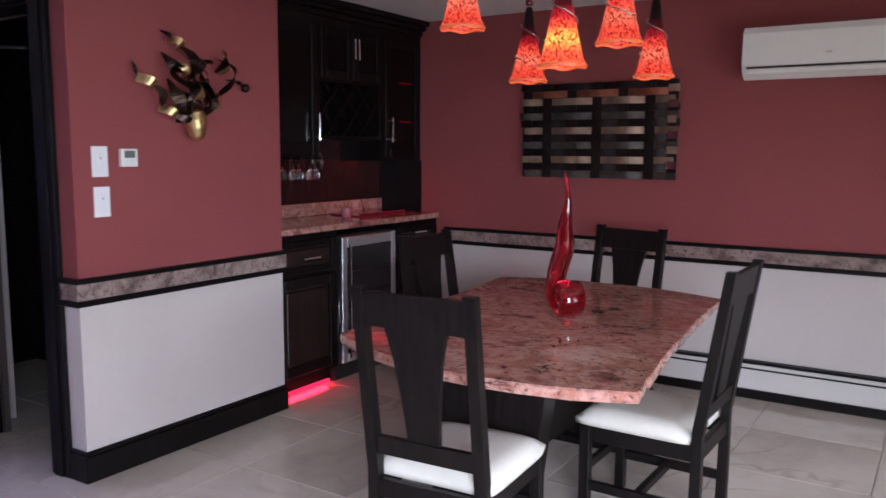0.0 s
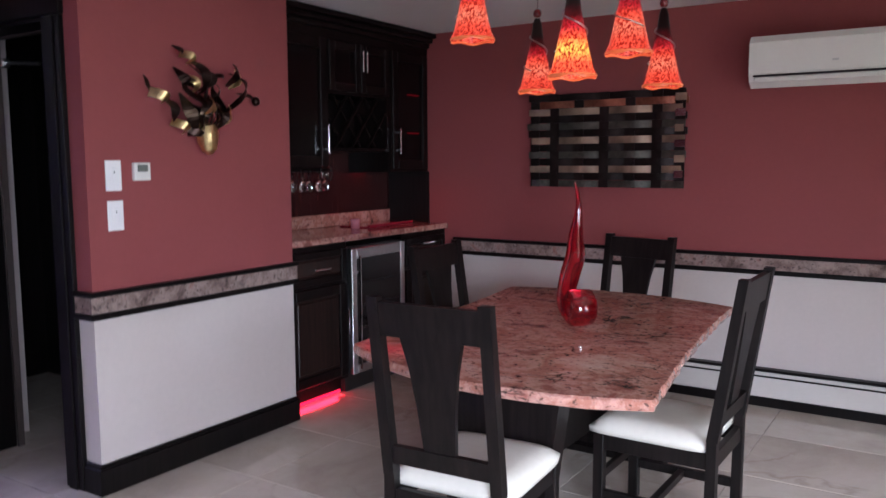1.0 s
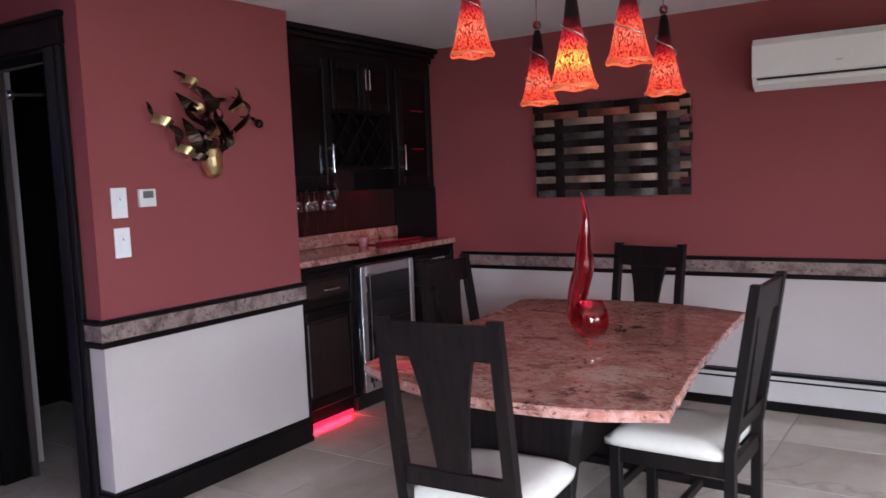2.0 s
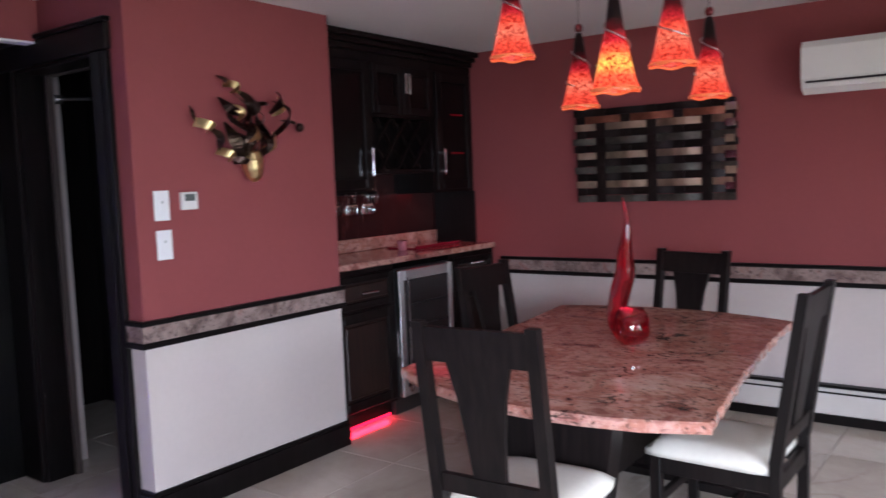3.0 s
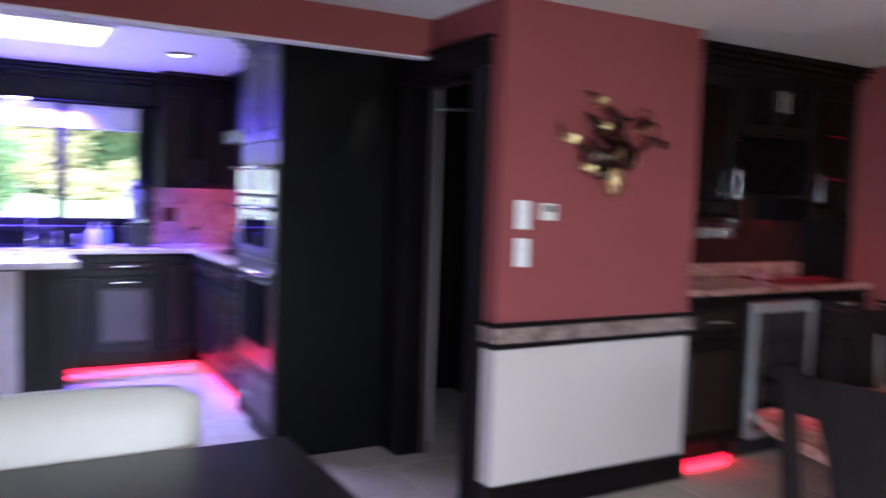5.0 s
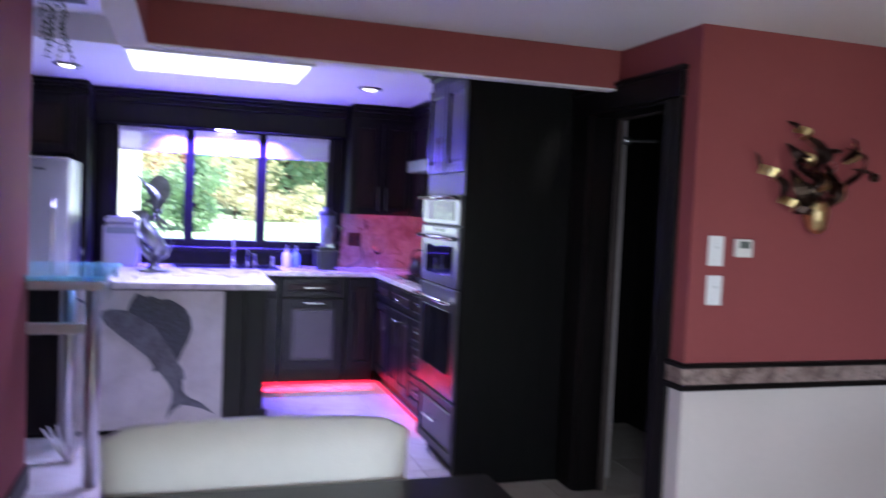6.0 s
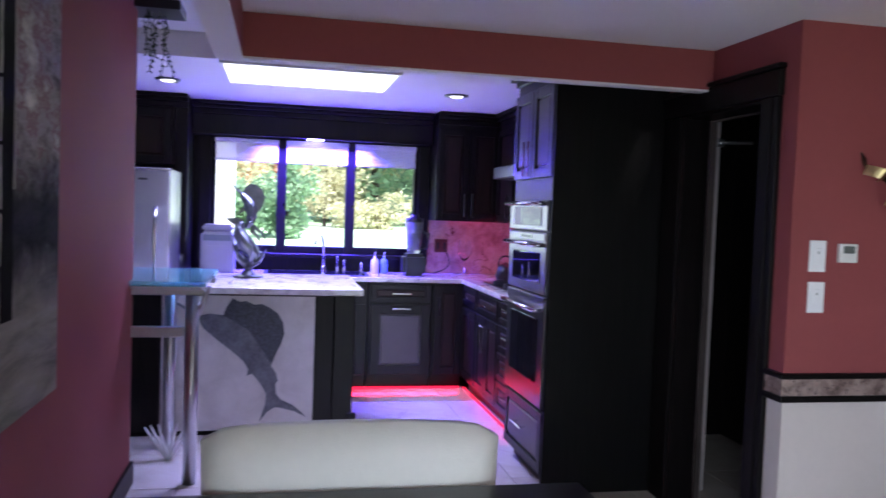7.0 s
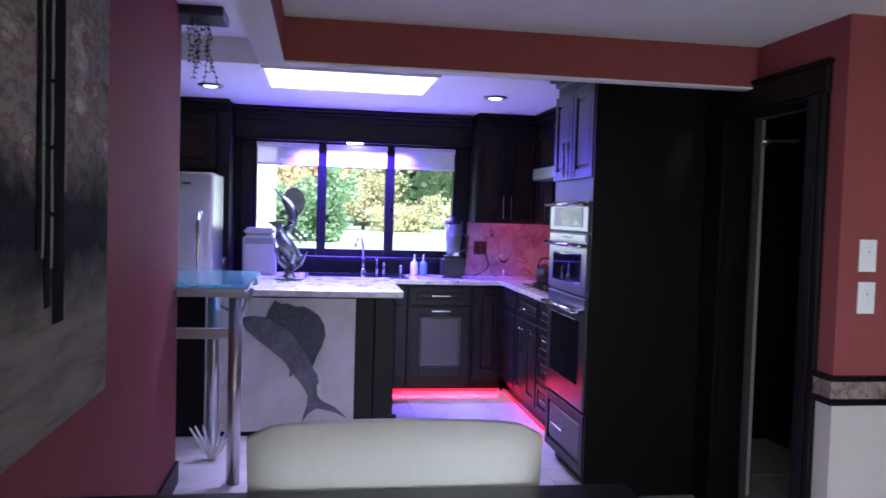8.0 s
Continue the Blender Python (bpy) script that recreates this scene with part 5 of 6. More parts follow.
# tall oven cabinet
TU0, TU1, TY = -4.311, -3.567, 1.696
tc_ = thing("oven_cabinet", (TU0 + 0.366, 2.05, 0), "tall dark oven housing with a plain black side panel", "cabinet")
part("body", box(TU0, TU0 + 0.724, TY - 0.045, 2.44, 0.09, 2.25), ESPRESSO, tc_)
part("plinth", box(TU0, TU0 + 0.716, TY + 0.01, 2.43, 0.0, 0.0895), BLACK_TRIM, tc_)
part("side_panel", box(TU0 + 0.7245, TU1, TY - 0.066, YS - 0.005, 0.0, 2.30, 0.002), wood("black_panel_wood", (0.0035, 0.0032, 0.0032), (0.0065, 0.0056, 0.0056), 0.42, 0.0, 0.1), tc_, "plain satin black side panel")
part("filler", box(TU0 + 0.7245, TU1 + 0.022, YS - 0.004, 2.44, 0.0, 2.11), BLACK_TRIM, tc_)
m = at_south(TU0, TY - 0.046)
cabinet_front(tc_, m, 0.02, 0.36, 1.69, 2.19, "door", handle=(0.325, 1.8, 0.2, True), stile=0.055)
cabinet_front(tc_, m, 0.37, 0.71, 1.69, 2.19, "door", handle=(0.405, 1.8, 0.2, True), stile=0.055)
cabinet_front(tc_, m, 0.02, 0.71, 0.095, 0.425, "drawer", panel_m=mat("grey_drawer_panel", (0.07, 0.06, 0.06), 0.4, vary=0.15), handle=(0.36, 0.28, 0.2, False), stile=0.05)
for o, z0, z1 in ((0.0, 2.2505, 2.285), (0.03, 2.2855, 2.31), (0.06, 2.3105, 2.3435)):
    part("crown", box(TU0 - o, TU1, TY - 0.066 - o, 2.44, z0, z1, 0.004), ESPRESSO, tc_)


def oven(name, z0, z1, label, handle_z, window, controls):
    ob = thing(name, (TU0 + 0.366, TY - 0.06, z0), label, "oven", "built-in ovens")
    m = at_south(TU0 + 0.016, TY - 0.0465)
    part("front", add_box(bmesh.new(), 0, 0.69, -0.03, -0.0005, z0, z1, 0.005, m), OVEN_STEEL, ob)
    part("window", add_box(bmesh.new(), 0.09, 0.6, -0.033, -0.0305, window[0], window[1], 0.002, m), OVEN_GLASS, ob)
    if controls:
        part("control_panel", add_box(bmesh.new(), 0.02, 0.67, -0.034, -0.0305, controls[0], controls[1], 0.002, m), OVEN_STEEL, ob)
        part("display", add_box(bmesh.new(), 0.25, 0.45, -0.036, -0.0345, controls[0] + 0.012, controls[1] - 0.012, 0, m), OVEN_GLASS, ob)
    bm = tube([m @ Vector(p) for p in ((0.05, -0.03, handle_z), (0.05, -0.075, handle_z), (0.64, -0.075, handle_z), (0.64, -0.03, handle_z))], 0.012, 10)
    part("handle", bm, CHROME, ob, smooth=True)


oven("microwave", 1.40, 1.565, "steel built-in microwave with a narrow window", 1.548, (1.425, 1.53), None)
oven("upper_oven", 1.055, 1.39, "steel built-in upper oven with dark glass", 1.325, (1.11, 1.28), (1.345, 1.385))
oven("lower_oven", 0.445, 1.045, "steel built-in lower oven with tall dark window", 0.975, (0.57, 0.92), None)

# cooktop, sink and tap
ck = thing("cooktop", (-5.4, 2.05, KT), "black glass cooktop with iron grates", "cooktop")
part("plate", box(-5.78, -5.12, 1.85, 2.32, KT + 0.0005, KT + 0.012, 0.004), DARK_GLASS, ck)
for gx in (-5.6, -5.3):
    for gy in (1.97, 2.2):
        part("grate", lathe([(0.085, 0.0), (0.085, 0.022), (0.07, 0.022), (0.07, 0.0)], 14, (gx, gy, KT + 0.0125)), BLACK_PLASTIC, ck)
sn = thing("sink", (-6.36, 0.55, KT), "dark undermount kitchen sink with a raised rim", "sink")
part("rim", box(-6.58, -6.15, 0.12, 0.98, KT + 0.0005, KT + 0.008, 0.003), BLACK_PLASTIC, sn)
part("bowl", box(-6.55, -6.18, 0.15, 0.95, KT + 0.0082, KT + 0.0095), DARK_GLASS, sn)
tp = thing("kitchen_tap", (-6.6, 0.62, KT), "tall gooseneck chrome kitchen tap", "tap")
part("spout", tube([(-6.62, 0.62, KT)] + bezier((-6.62, 0.62, KT + 0.16), (-6.62, 0.62, KT + 0.36), (-6.52, 0.56, KT + 0.36), (-6.5, 0.54, KT + 0.24), 10), 0.014, 10), CHROME, tp, smooth=True)
part("base", lathe([(0.026, 0.0), (0.026, 0.03), (0.016, 0.05)], 14, (-6.62, 0.62, KT + 0.0005)), CHROME, tp, smooth=True)
for yy, hh in ((0.74, 0.12), (0.80, 0.09), (0.95, 0.07)):
    q = thing("soap_dispenser", (-6.6, yy, KT), "small chrome pump beside the tap", "dispenser", "pumps by the sink")
    part("stem", lathe([(0.016, 0.0), (0.014, 0.03), (0.01, hh), (0.016, hh + 0.005), (0.0, hh + 0.02)], 12, (-6.62, yy, KT + 0.0005)), CHROME, q, smooth=True)

# kitchen window
wn1 = thing("window_1", (XW, 0.5, 1.08), "triple kitchen window with dark frames and half-raised white blinds", "window", kind="structure")
WX0 = XW - 0.05
part("sill", box(XW - 0.02, XW + 0.10, -0.41, 1.51, 1.045, 1.079, 0.004), ESPRESSO, wn1)
for y0, y1 in ((-0.448, -0.35), (1.45, 1.548)):
    part("window_frame", box(XW + 0.001, XW + 0.05, y0, y1, 1.0, 2.069, 0.004), ESPRESSO, wn1)
for y0, y1 in ((-0.35, -0.315), (0.205, 0.285), (0.805, 0.885), (1.415, 1.45)):
    part("mullion", box(WX0 - 0.04, XW + 0.02, y0, y1, 1.08, 2.06, 0.004), ESPRESSO, wn1)
for y0, y1 in ((-0.315, 0.205), (0.285, 0.805), (0.885, 1.415)):
    part("sash_bar", box(WX0 - 0.03, XW + 0.0, y0 + 0.0005, y1 - 0.0005, 1.0805, 1.14, 0.004), ESPRESSO, wn1)
    part("sash_bar", box(WX0 - 0.03, XW + 0.0, y0 + 0.0005, y1 - 0.0005, 2.02, 2.0595, 0.004), ESPRESSO, wn1)
    pane = part("pane", box(WX0 - 0.012, WX0 - 0.006, y0, y1, 1.14, 2.02), PANE, wn1)
    pane.visible_shadow = False
    part("latch", box(XW + 0.0005, XW + 0.02, y0 - 0.03, y0 - 0.01, 1.48, 1.52, 0.003), CHROME, wn1)
BLIND = mat("white_blind_fabric", (0.8, 0.79, 0.8), 0.7, vary=0.03)
for y0, y1 in ((-0.32, 0.215), (0.278, 0.815), (0.878, 1.42)):
    bl = thing("window_blind", (XW + 0.03, (y0 + y1) / 2, 1.86), "white slatted blind drawn halfway up", "blind", "kitchen window blinds")
    part("head_rail", box(XW + 0.021, XW + 0.055, y0, y1, 2.02, 2.058, 0.003), WHITE_PLASTIC, bl)
    for k in range(11):
        zk = 1.885 + k * 0.0125
        part("slat", box(XW + 0.024, XW + 0.05, y0 + 0.005, y1 - 0.005, zk, zk + 0.009), BLIND, bl)
    part("bottom_rail", box(XW + 0.022, XW + 0.052, y0 + 0.003, y1 - 0.003, 1.862, 1.882, 0.003), WHITE_PLASTIC, bl)
sl = thing("led_lamp", (-6.6, 0.47, 2.06), "small violet-blue glowing lamp over the sink", "lamp")
part("lens", box(-6.60, -6.56, 0.45, 0.59, 2.060, 2.0695, 0.003), LED_BLUE, sl)

# skylight and downlights
sk1 = thing("skylight", (-5.05, 0.45, KCEIL), "bright rectangular ceiling skylight, a milky panel glowing for daylight", "skylight", kind="structure")
# No shaft to the sky: the panel's own glow stands for daylight.
part("diffuser", box(-5.38, -4.605, -0.125, 0.945, KCEIL - 0.012, KCEIL - 0.004), SKY_PANEL, sk1)
bm = bmesh.new()
for a in ((-5.40, -5.3805, -0.145, 0.965), (-4.6045, -4.585, -0.145, 0.965), (-5.38, -4.605, -0.145, -0.1255), (-5.38, -4.605, 0.9455, 0.965)):
    add_box(bm, *a, KCEIL - 0.016, KCEIL + 0.001)
part("trim", bm, WHITE_PLASTIC, sk1)
for dx, dy in ((-5.49, -0.555), (-5.37, 1.487)):
    q = thing("downlight", (dx, dy, KCEIL), "round lit recessed ceiling downlight", "downlight", "kitchen downlights")
    part("trim", lathe([(0.055, -0.012), (0.085, -0.010), (0.09, 0.0)], 24, (dx, dy, KCEIL)), PEWTER_DARK, q, smooth=True)
    part("lens", lathe([(0.0, -0.022), (0.035, -0.019), (0.056, -0.008)], 24, (dx, dy, KCEIL)), DOWNLIGHT, q, smooth=True)
for a, b in (((-6.125, -6.117, 0.78, 1.76), "west"), ((-6.1, -4.31, 1.790, 1.798), "north")):
    q = thing("led_strip", (a[0], a[2], 0.085), "red glowing light strip under the kitchen cabinets", "light strip", "kick lights")
    part("strip", box(*a, 0.003, 0.018), LED_RED, q)

# ---- island with a sailfish panel ----
isl = thing("kitchen_island", (-5.3, 0.1, 0), "dark kitchen island with a pale stone end panel", "island")
IX = -4.83
part("body", box(-5.82, IX - 0.012, -0.9, 0.735, 0.09, 0.911), ESPRESSO, isl)
part("plinth", box(-5.78, IX - 0.005, -0.9, 0.70, 0.0, 0.0895), BLACK_TRIM, isl)
part("stone_panel", box(IX - 0.0115, IX, -0.475, 0.478, 0.03, 0.90), LIMESTONE, isl, "pale limestone panel")
for y0, y1 in ((0.482, 0.60), (0.604, 0.735), (-0.9, -0.479)):
    part("pilaster", box(IX - 0.0115, IX + 0.012, y0, y1, 0.03, 0.911, 0.004), ESPRESSO, isl)
part("corbel", box(IX + 0.0125, IX + 0.03, 0.70, 0.76, 0.03, 0.14, 0.006), ESPRESSO, isl)
iw = thing("island_worktop", (-5.3, 0.1, 0.905), "cream granite island worktop", "worktop")
part("slab", box(-5.9, IX + 0.03, -0.95, 0.79, 0.912, 0.958, 0.006), CREAM_GRANITE, iw)
fsh = thing("sailfish_inlay", (IX, 0.05, 0.5), "dark slate mosaic sailfish inlaid on the stone panel", "inlay")


def inlay(name, pts, m_, proud):
    """Outline in (y, z) on the panel's face."""
    bm = bmesh.new()
    add_prism(bm, pts, proud)
    bmesh.ops.transform(bm, matrix=Matrix.Translation((IX + proud + 0.0004, 0, 0)) @ EAST, verts=bm.verts)
    part(name, bm, m_, fsh)


inlay("bill", [(-0.455, 0.885), (-0.44, 0.885), (-0.21, 0.762), (-0.235, 0.745)], SLATE, 0.006)
inlay("sail_fin", [(-0.10, 0.775), (-0.08, 0.83), (-0.045, 0.885), (0.0, 0.862), (0.04, 0.868), (0.09, 0.845), (0.14, 0.85), (0.19, 0.825), (0.24, 0.79), (0.275, 0.73), (0.285, 0.66), (0.265, 0.59), (0.235, 0.53), (0.205, 0.45), (0.15, 0.55), (0.06, 0.68)], MOSAIC, 0.008)
inlay("body", [(-0.27, 0.765), (-0.19, 0.785), (-0.101, 0.776), (0.059, 0.681), (0.149, 0.551), (0.204, 0.449), (0.238, 0.40), (0.25, 0.35), (0.235, 0.33), (0.242, 0.262), (0.178, 0.262), (0.155, 0.31), (0.115, 0.365), (0.085, 0.40), (0.055, 0.385), (0.06, 0.43), (0.03, 0.48), (-0.05, 0.55), (-0.14, 0.62), (-0.22, 0.69)], SLATE, 0.006)
inlay("tail", [(0.178, 0.2615), (0.242, 0.2615), (0.275, 0.225), (0.35, 0.19), (0.44, 0.11), (0.36, 0.15), (0.275, 0.172), (0.235, 0.178), (0.19, 0.15), (0.14, 0.085), (0.155, 0.14), (0.175, 0.20)], SLATE, 0.006)

# sailfish statuette on the island
SFX, SFY = -5.55, 0.02
bm = lathe([(0.0, 0.0), (0.105, 0.0), (0.105, 0.012), (0.055, 0.02), (0.03, 0.05), (0.035, 0.1), (0.0, 0.13)], 20, (0, 0, 0))


def merge(dst, src):
    me = bpy.data.meshes.new("tmp")
    src.to_mesh(me)
    src.free()
    dst.from_mesh(me)
    bpy.data.meshes.remove(me)


body = bezier((0, 0.02, 0.1), (0.0, 0.10, 0.2), (0.02, -0.12, 0.26), (0.0, -0.05, 0.40), 16)
merge(bm, tube(body, 0.05, 12, [0.014 + 0.044 * math.sin(math.pi * (0.1 + 0.8 * i / 16)) for i in range(17)]))
body = bezier((0, -0.02, 0.36), (0.01, 0.05, 0.44), (0.0, 0.01, 0.54), (0.0, -0.06, 0.60), 12)
merge(bm, tube(body, 0.04, 12, [0.012 + 0.03 * math.sin(math.pi * (0.05 + 0.85 * i / 12)) for i in range(13)]))
merge(bm, tube([(0, -0.055, 0.597), (0, -0.10, 0.645), (0, -0.19, 0.73)], 0.01, 8, [0.014, 0.007, 0.002]))
merge(bm, add_prism(bmesh.new(), [(-0.05, 0.61), (-0.035, 0.655), (0.0, 0.68), (0.045, 0.675), (0.085, 0.64), (0.105, 0.59), (0.10, 0.54), (0.075, 0.49), (0.04, 0.46), (0.015, 0.52), (-0.02, 0.58)], 0.006, EAST))
for pts in ([(-0.04, 0.42), (-0.10, 0.43), (-0.17, 0.425), (-0.13, 0.395), (-0.06, 0.35)], [(0.0, 0.33), (0.05, 0.30), (0.10, 0.22), (0.07, 0.30), (0.02, 0.37)], [(0.01, 0.36), (0.07, 0.33), (0.13, 0.26), (0.09, 0.34), (0.03, 0.39)], [(0.02, 0.52), (-0.06, 0.50), (-0.08, 0.46), (-0.03, 0.48), (0.02, 0.47)], [(-0.03, 0.26), (-0.09, 0.24), (-0.10, 0.18), (-0.05, 0.21)]):
    merge(bm, add_prism(bmesh.new(), pts, 0.008, EAST))
for ang, ln, tilt in ((0.2, 0.15, 0.14), (1.4, 0.13, 0.12), (2.6, 0.16, 0.1), (3.6, 0.14, 0.08), (4.4, 0.12, 0.16), (5.4, 0.15, 0.18)):
    ex, ey = 0.6 * ln * math.cos(ang), ln * math.sin(ang)
    merge(bm, tube([(0, 0, 0.08), (ex * 0.6, ey * 0.6, 0.09 + tilt * 0.3), (ex, ey, 0.09 + tilt)], 0.02, 8, [0.03, 0.022, 0.003]))
bmesh.ops.recalc_face_normals(bm, faces=bm.faces)
me = bpy.data.meshes.new("fish_statue")
bm.to_mesh(me)
bm.free()
me.materials.append(FISH_METAL)
me.materials.append(BLACK_PLASTIC)
for f in me.polygons:
    f.material_index = int(f.center.z < 0.1 and f.center.xy.length < 0.11)
st = tagged(new("fish_statue", me), "leaping sailfish statuette in aged silver metal on a round base", "statue")
st.location = (SFX, SFY, 0.9585)

# ---- glass-topped bar table ----
gt = thing("glass_bar_table", (-4.2, -0.3, 0), "tall bar table with aqua glass top and brushed steel frame", "bar table")
part("glass_rail", box(-3.90, -3.86, -0.7, -0.15, 1.0355, 1.0545, 0.003), STEEL, gt)
part("glass_top", box(-4.72, -3.80, -0.74, -0.125, 1.055, 1.08, 0.005), AQUA_GLASS, gt)
part("frame_rail", box(-3.94, -3.90, -0.70, -0.14, 1.0005, 1.035, 0.004), STEEL, gt)
part("frame_rail", box(-4.66, -4.62, -0.70, -0.14, 1.0005, 1.035, 0.004), STEEL, gt)
for lx, ly in ((-3.92, -0.2), (-4.64, -0.40)):
    part("leg", tube([(lx, ly, 0.0), (lx, ly, 1.0)], 0.036, 14), STEEL, gt, smooth=True)
    part("bracket", tube([(lx, ly + 0.015, 0.86), (lx + 0.01, ly + 0.085, 1.052)], 0.013, 8), STEEL, gt, smooth=True)
part("cross_bar", box(-3.94, -3.90, -0.62, -0.236, 0.78, 0.835, 0.004), STEEL, gt)
part("leg", tube([(-3.92, -0.66, 0.0), (-3.92, -0.66, 1.0)], 0.036, 14), STEEL, gt, smooth=True)

# ---- trailing plant near the ceiling at the wall's end ----
pl = thing("hanging_plant", (-3.95, -0.42, 2.45), "trailing vine plant in a dark hanging box", "plant")
part("planter", box(-4.1, -3.83, -0.62, -0.28, 2.45, 2.519, 0.005), BLACK_PLASTIC, pl)
bmv = bmesh.new()
bml = bmesh.new()
for k in range(8):
    x0, y0 = random.uniform(-4.05, -3.88), random.uniform(-0.46, -0.36)
    z, x, y = 2.45, x0, y0
    pts = [(x, y, z)]
    while z > 2.43 - random.uniform(0.12, 0.4) and len(pts) < 16:
        x, y, z = x + random.uniform(-0.012, 0.012), y + random.uniform(-0.014, 0.014), z - 0.028
        pts.append((x, y, z))
        for _ in range(2):
            a = random.uniform(0, 6.28)
            c0 = Vector((x, y, z))
            dv = Vector((math.cos(a) * 0.02, math.sin(a) * 0.02, -0.012))
            sv = dv.cross(Vector((0, 0, 1))).normalized() * 0.008
            v = [bml.verts.new(p) for p in (c0, c0 + dv * 0.5 + sv, c0 + dv, c0 + dv * 0.5 - sv)]
            bml.faces.new(v)
    if len(pts) > 2:
        merge(bmv, tube(pts, 0.0022, 5))
part("vine", bmv, VINE, pl)
part("foliage", bml, VINE, pl)

# white coral ornament on the floor beside the island
co = thing("coral_ornament", (-4.35, -0.36, 0), "white branching coral ornament on the floor", "ornament")
for k in range(7):
    a = radians(-60 + 20 * k)
    p1 = Vector((-4.35 + 0.02 * (k % 3), -0.36 + 0.10 * math.sin(a), 0.09 + 0.06 * math.cos(a)))
    p2 = p1 + Vector((0.01, 0.05 * math.sin(a), 0.07))
    part("branch", tube([(-4.35, -0.36, 0.0), p1, p2], 0.008, 6, [0.014, 0.009, 0.004]), CORAL, co)

# ---- worktop things ----
MACHINE = mat("grey_white_plastic", (0.24, 0.235, 0.23), 0.4, vary=0.06)
cm = thing("bread_machine", (-6.35, -0.33, KT), "white bread machine with a control strip", "appliance")
part("body", box(-6.5, -6.2, -0.38, -0.12, KT + 0.001, KT + 0.33, 0.02, segments=2), MACHINE, cm)
part("lid", box(-6.49, -6.21, -0.37, -0.13, KT + 0.331, KT + 0.39, 0.018, segments=2), MACHINE, cm)
part("control_strip", box(-6.1995, -6.197, -0.36, -0.14, KT + 0.26, KT + 0.31), SCREEN, cm)
part("front_panel", box(-6.1995, -6.196, -0.34, -0.16, KT + 0.03, KT + 0.22, 0.002), MACHINE, cm)
bl_ = thing("blender", (-6.38, 1.375, KT), "black blender with a clear jug and black lid", "blender")
part("base", box(-6.47, -6.29, 1.275, 1.475, KT + 0.001, KT + 0.19, 0.03, segments=2), BLACK_PLASTIC, bl_)
part("jug", lathe([(0.05, 0.192), (0.06, 0.22), (0.078, 0.46), (0.075, 0.46), (0.057, 0.22)], 18, (-6.38, 1.375, KT)), mat("smoky_jug", (0.5, 0.54, 0.54), 0.08, glass=0.75, vary=0.05), bl_, smooth=True)
part("lid", lathe([(0.077, 0.461), (0.077, 0.49), (0.035, 0.5), (0.035, 0.53), (0.0, 0.53)], 18, (-6.38, 1.375, KT)), BLACK_PLASTIC, bl_, smooth=True)
part("handle", tube([(-6.38, 1.445, KT + 0.38), (-6.38, 1.505, KT + 0.36), (-6.38, 1.495, KT + 0.24), (-6.38, 1.435, KT + 0.22)], 0.012, 8), BLACK_PLASTIC, bl_, smooth=True)
for yy, mm_, nm in ((1.06, CORAL, "white"), (1.14, mat("blue_soap", (0.25, 0.4, 0.75), 0.15, glass=0.3), "blue")):
    q = thing("soap_bottle", (-6.52, yy, KT), nm + " plastic soap bottle with a pump", "bottle", "bottles by the sink")
    part("body", lathe([(0.0, 0.0), (0.032, 0.0), (0.034, 0.09), (0.028, 0.12), (0.01, 0.13), (0.01, 0.145), (0.0, 0.145)], 16, (-6.52, yy, KT + 0.001)), mm_, q, smooth=True)
    part("pump", tube([(-6.52, yy, KT + 0.147), (-6.52, yy, KT + 0.18), (-6.48, yy, KT + 0.185)], 0.006, 6), WHITE_PLASTIC, q)
cn = thing("candle", (-5.62, 2.3, KT), "red pillar candle behind the cooktop", "candle")
part("wax", lathe([(0.0, 0.0), (0.035, 0.0), (0.035, 0.26), (0.02, 0.265), (0.0, 0.26)], 16, (-5.9, 2.28, KT + 0.001)), mat("red_wax", (0.55, 0.05, 0.05), 0.4), cn, smooth=True)
kt_ = thing("kettle", (-5.75, 2.15, KT), "small dark kettle with a curved handle", "kettle")
part("body", lathe([(0.0, 0.0), (0.07, 0.0), (0.085, 0.05), (0.06, 0.13), (0.02, 0.15), (0.0, 0.16)], 18, (-5.95, 2.08, KT + 0.001)), BLACK_PLASTIC, kt_, smooth=True)
part("handle", tube(bezier((-5.95, 2.02, KT + 0.12), (-5.95, 2.0, KT + 0.24), (-5.95, 2.16, KT + 0.24), (-5.95, 2.14, KT + 0.12), 10), 0.008, 8), BLACK_PLASTIC, kt_, smooth=True)
oc = thing("wall_outlet", (XW + 0.02, 1.68, 1.14), "dark wall outlet with a plugged-in cord", "outlet")
part("plate", box(XW + 0.0205, XW + 0.028, 1.62, 1.74, 1.12, 1.24, 0.002), mat("bronze_plate", (0.12, 0.05, 0.045), 0.35, 0.6), oc)
for dy in (-0.03, 0.03):
    part("socket", box(XW + 0.0282, XW + 0.031, 1.67 + dy - 0.012 + 0.01, 1.67 + dy + 0.012 + 0.01, 1.15, 1.21), BLACK_PLASTIC, oc)
part("cord", tube(bezier((XW + 0.035, 1.71, 1.16), (XW + 0.06, 1.80, 1.0), (XW + 0.08, 1.74, 0.97), (XW + 0.12, 1.6, KT + 0.006), 12), 0.005, 6), BLACK_PLASTIC, oc)
wg = stem_glass((XW + 0.2, 1.86, KT + 0.001), False, 1.7, "tall clear glass stand by the splashback", "glassware on the worktop")
pj = thing("storage_jar", (-6.45, -0.55, KT), "small dark jar beside the bread machine", "jar")
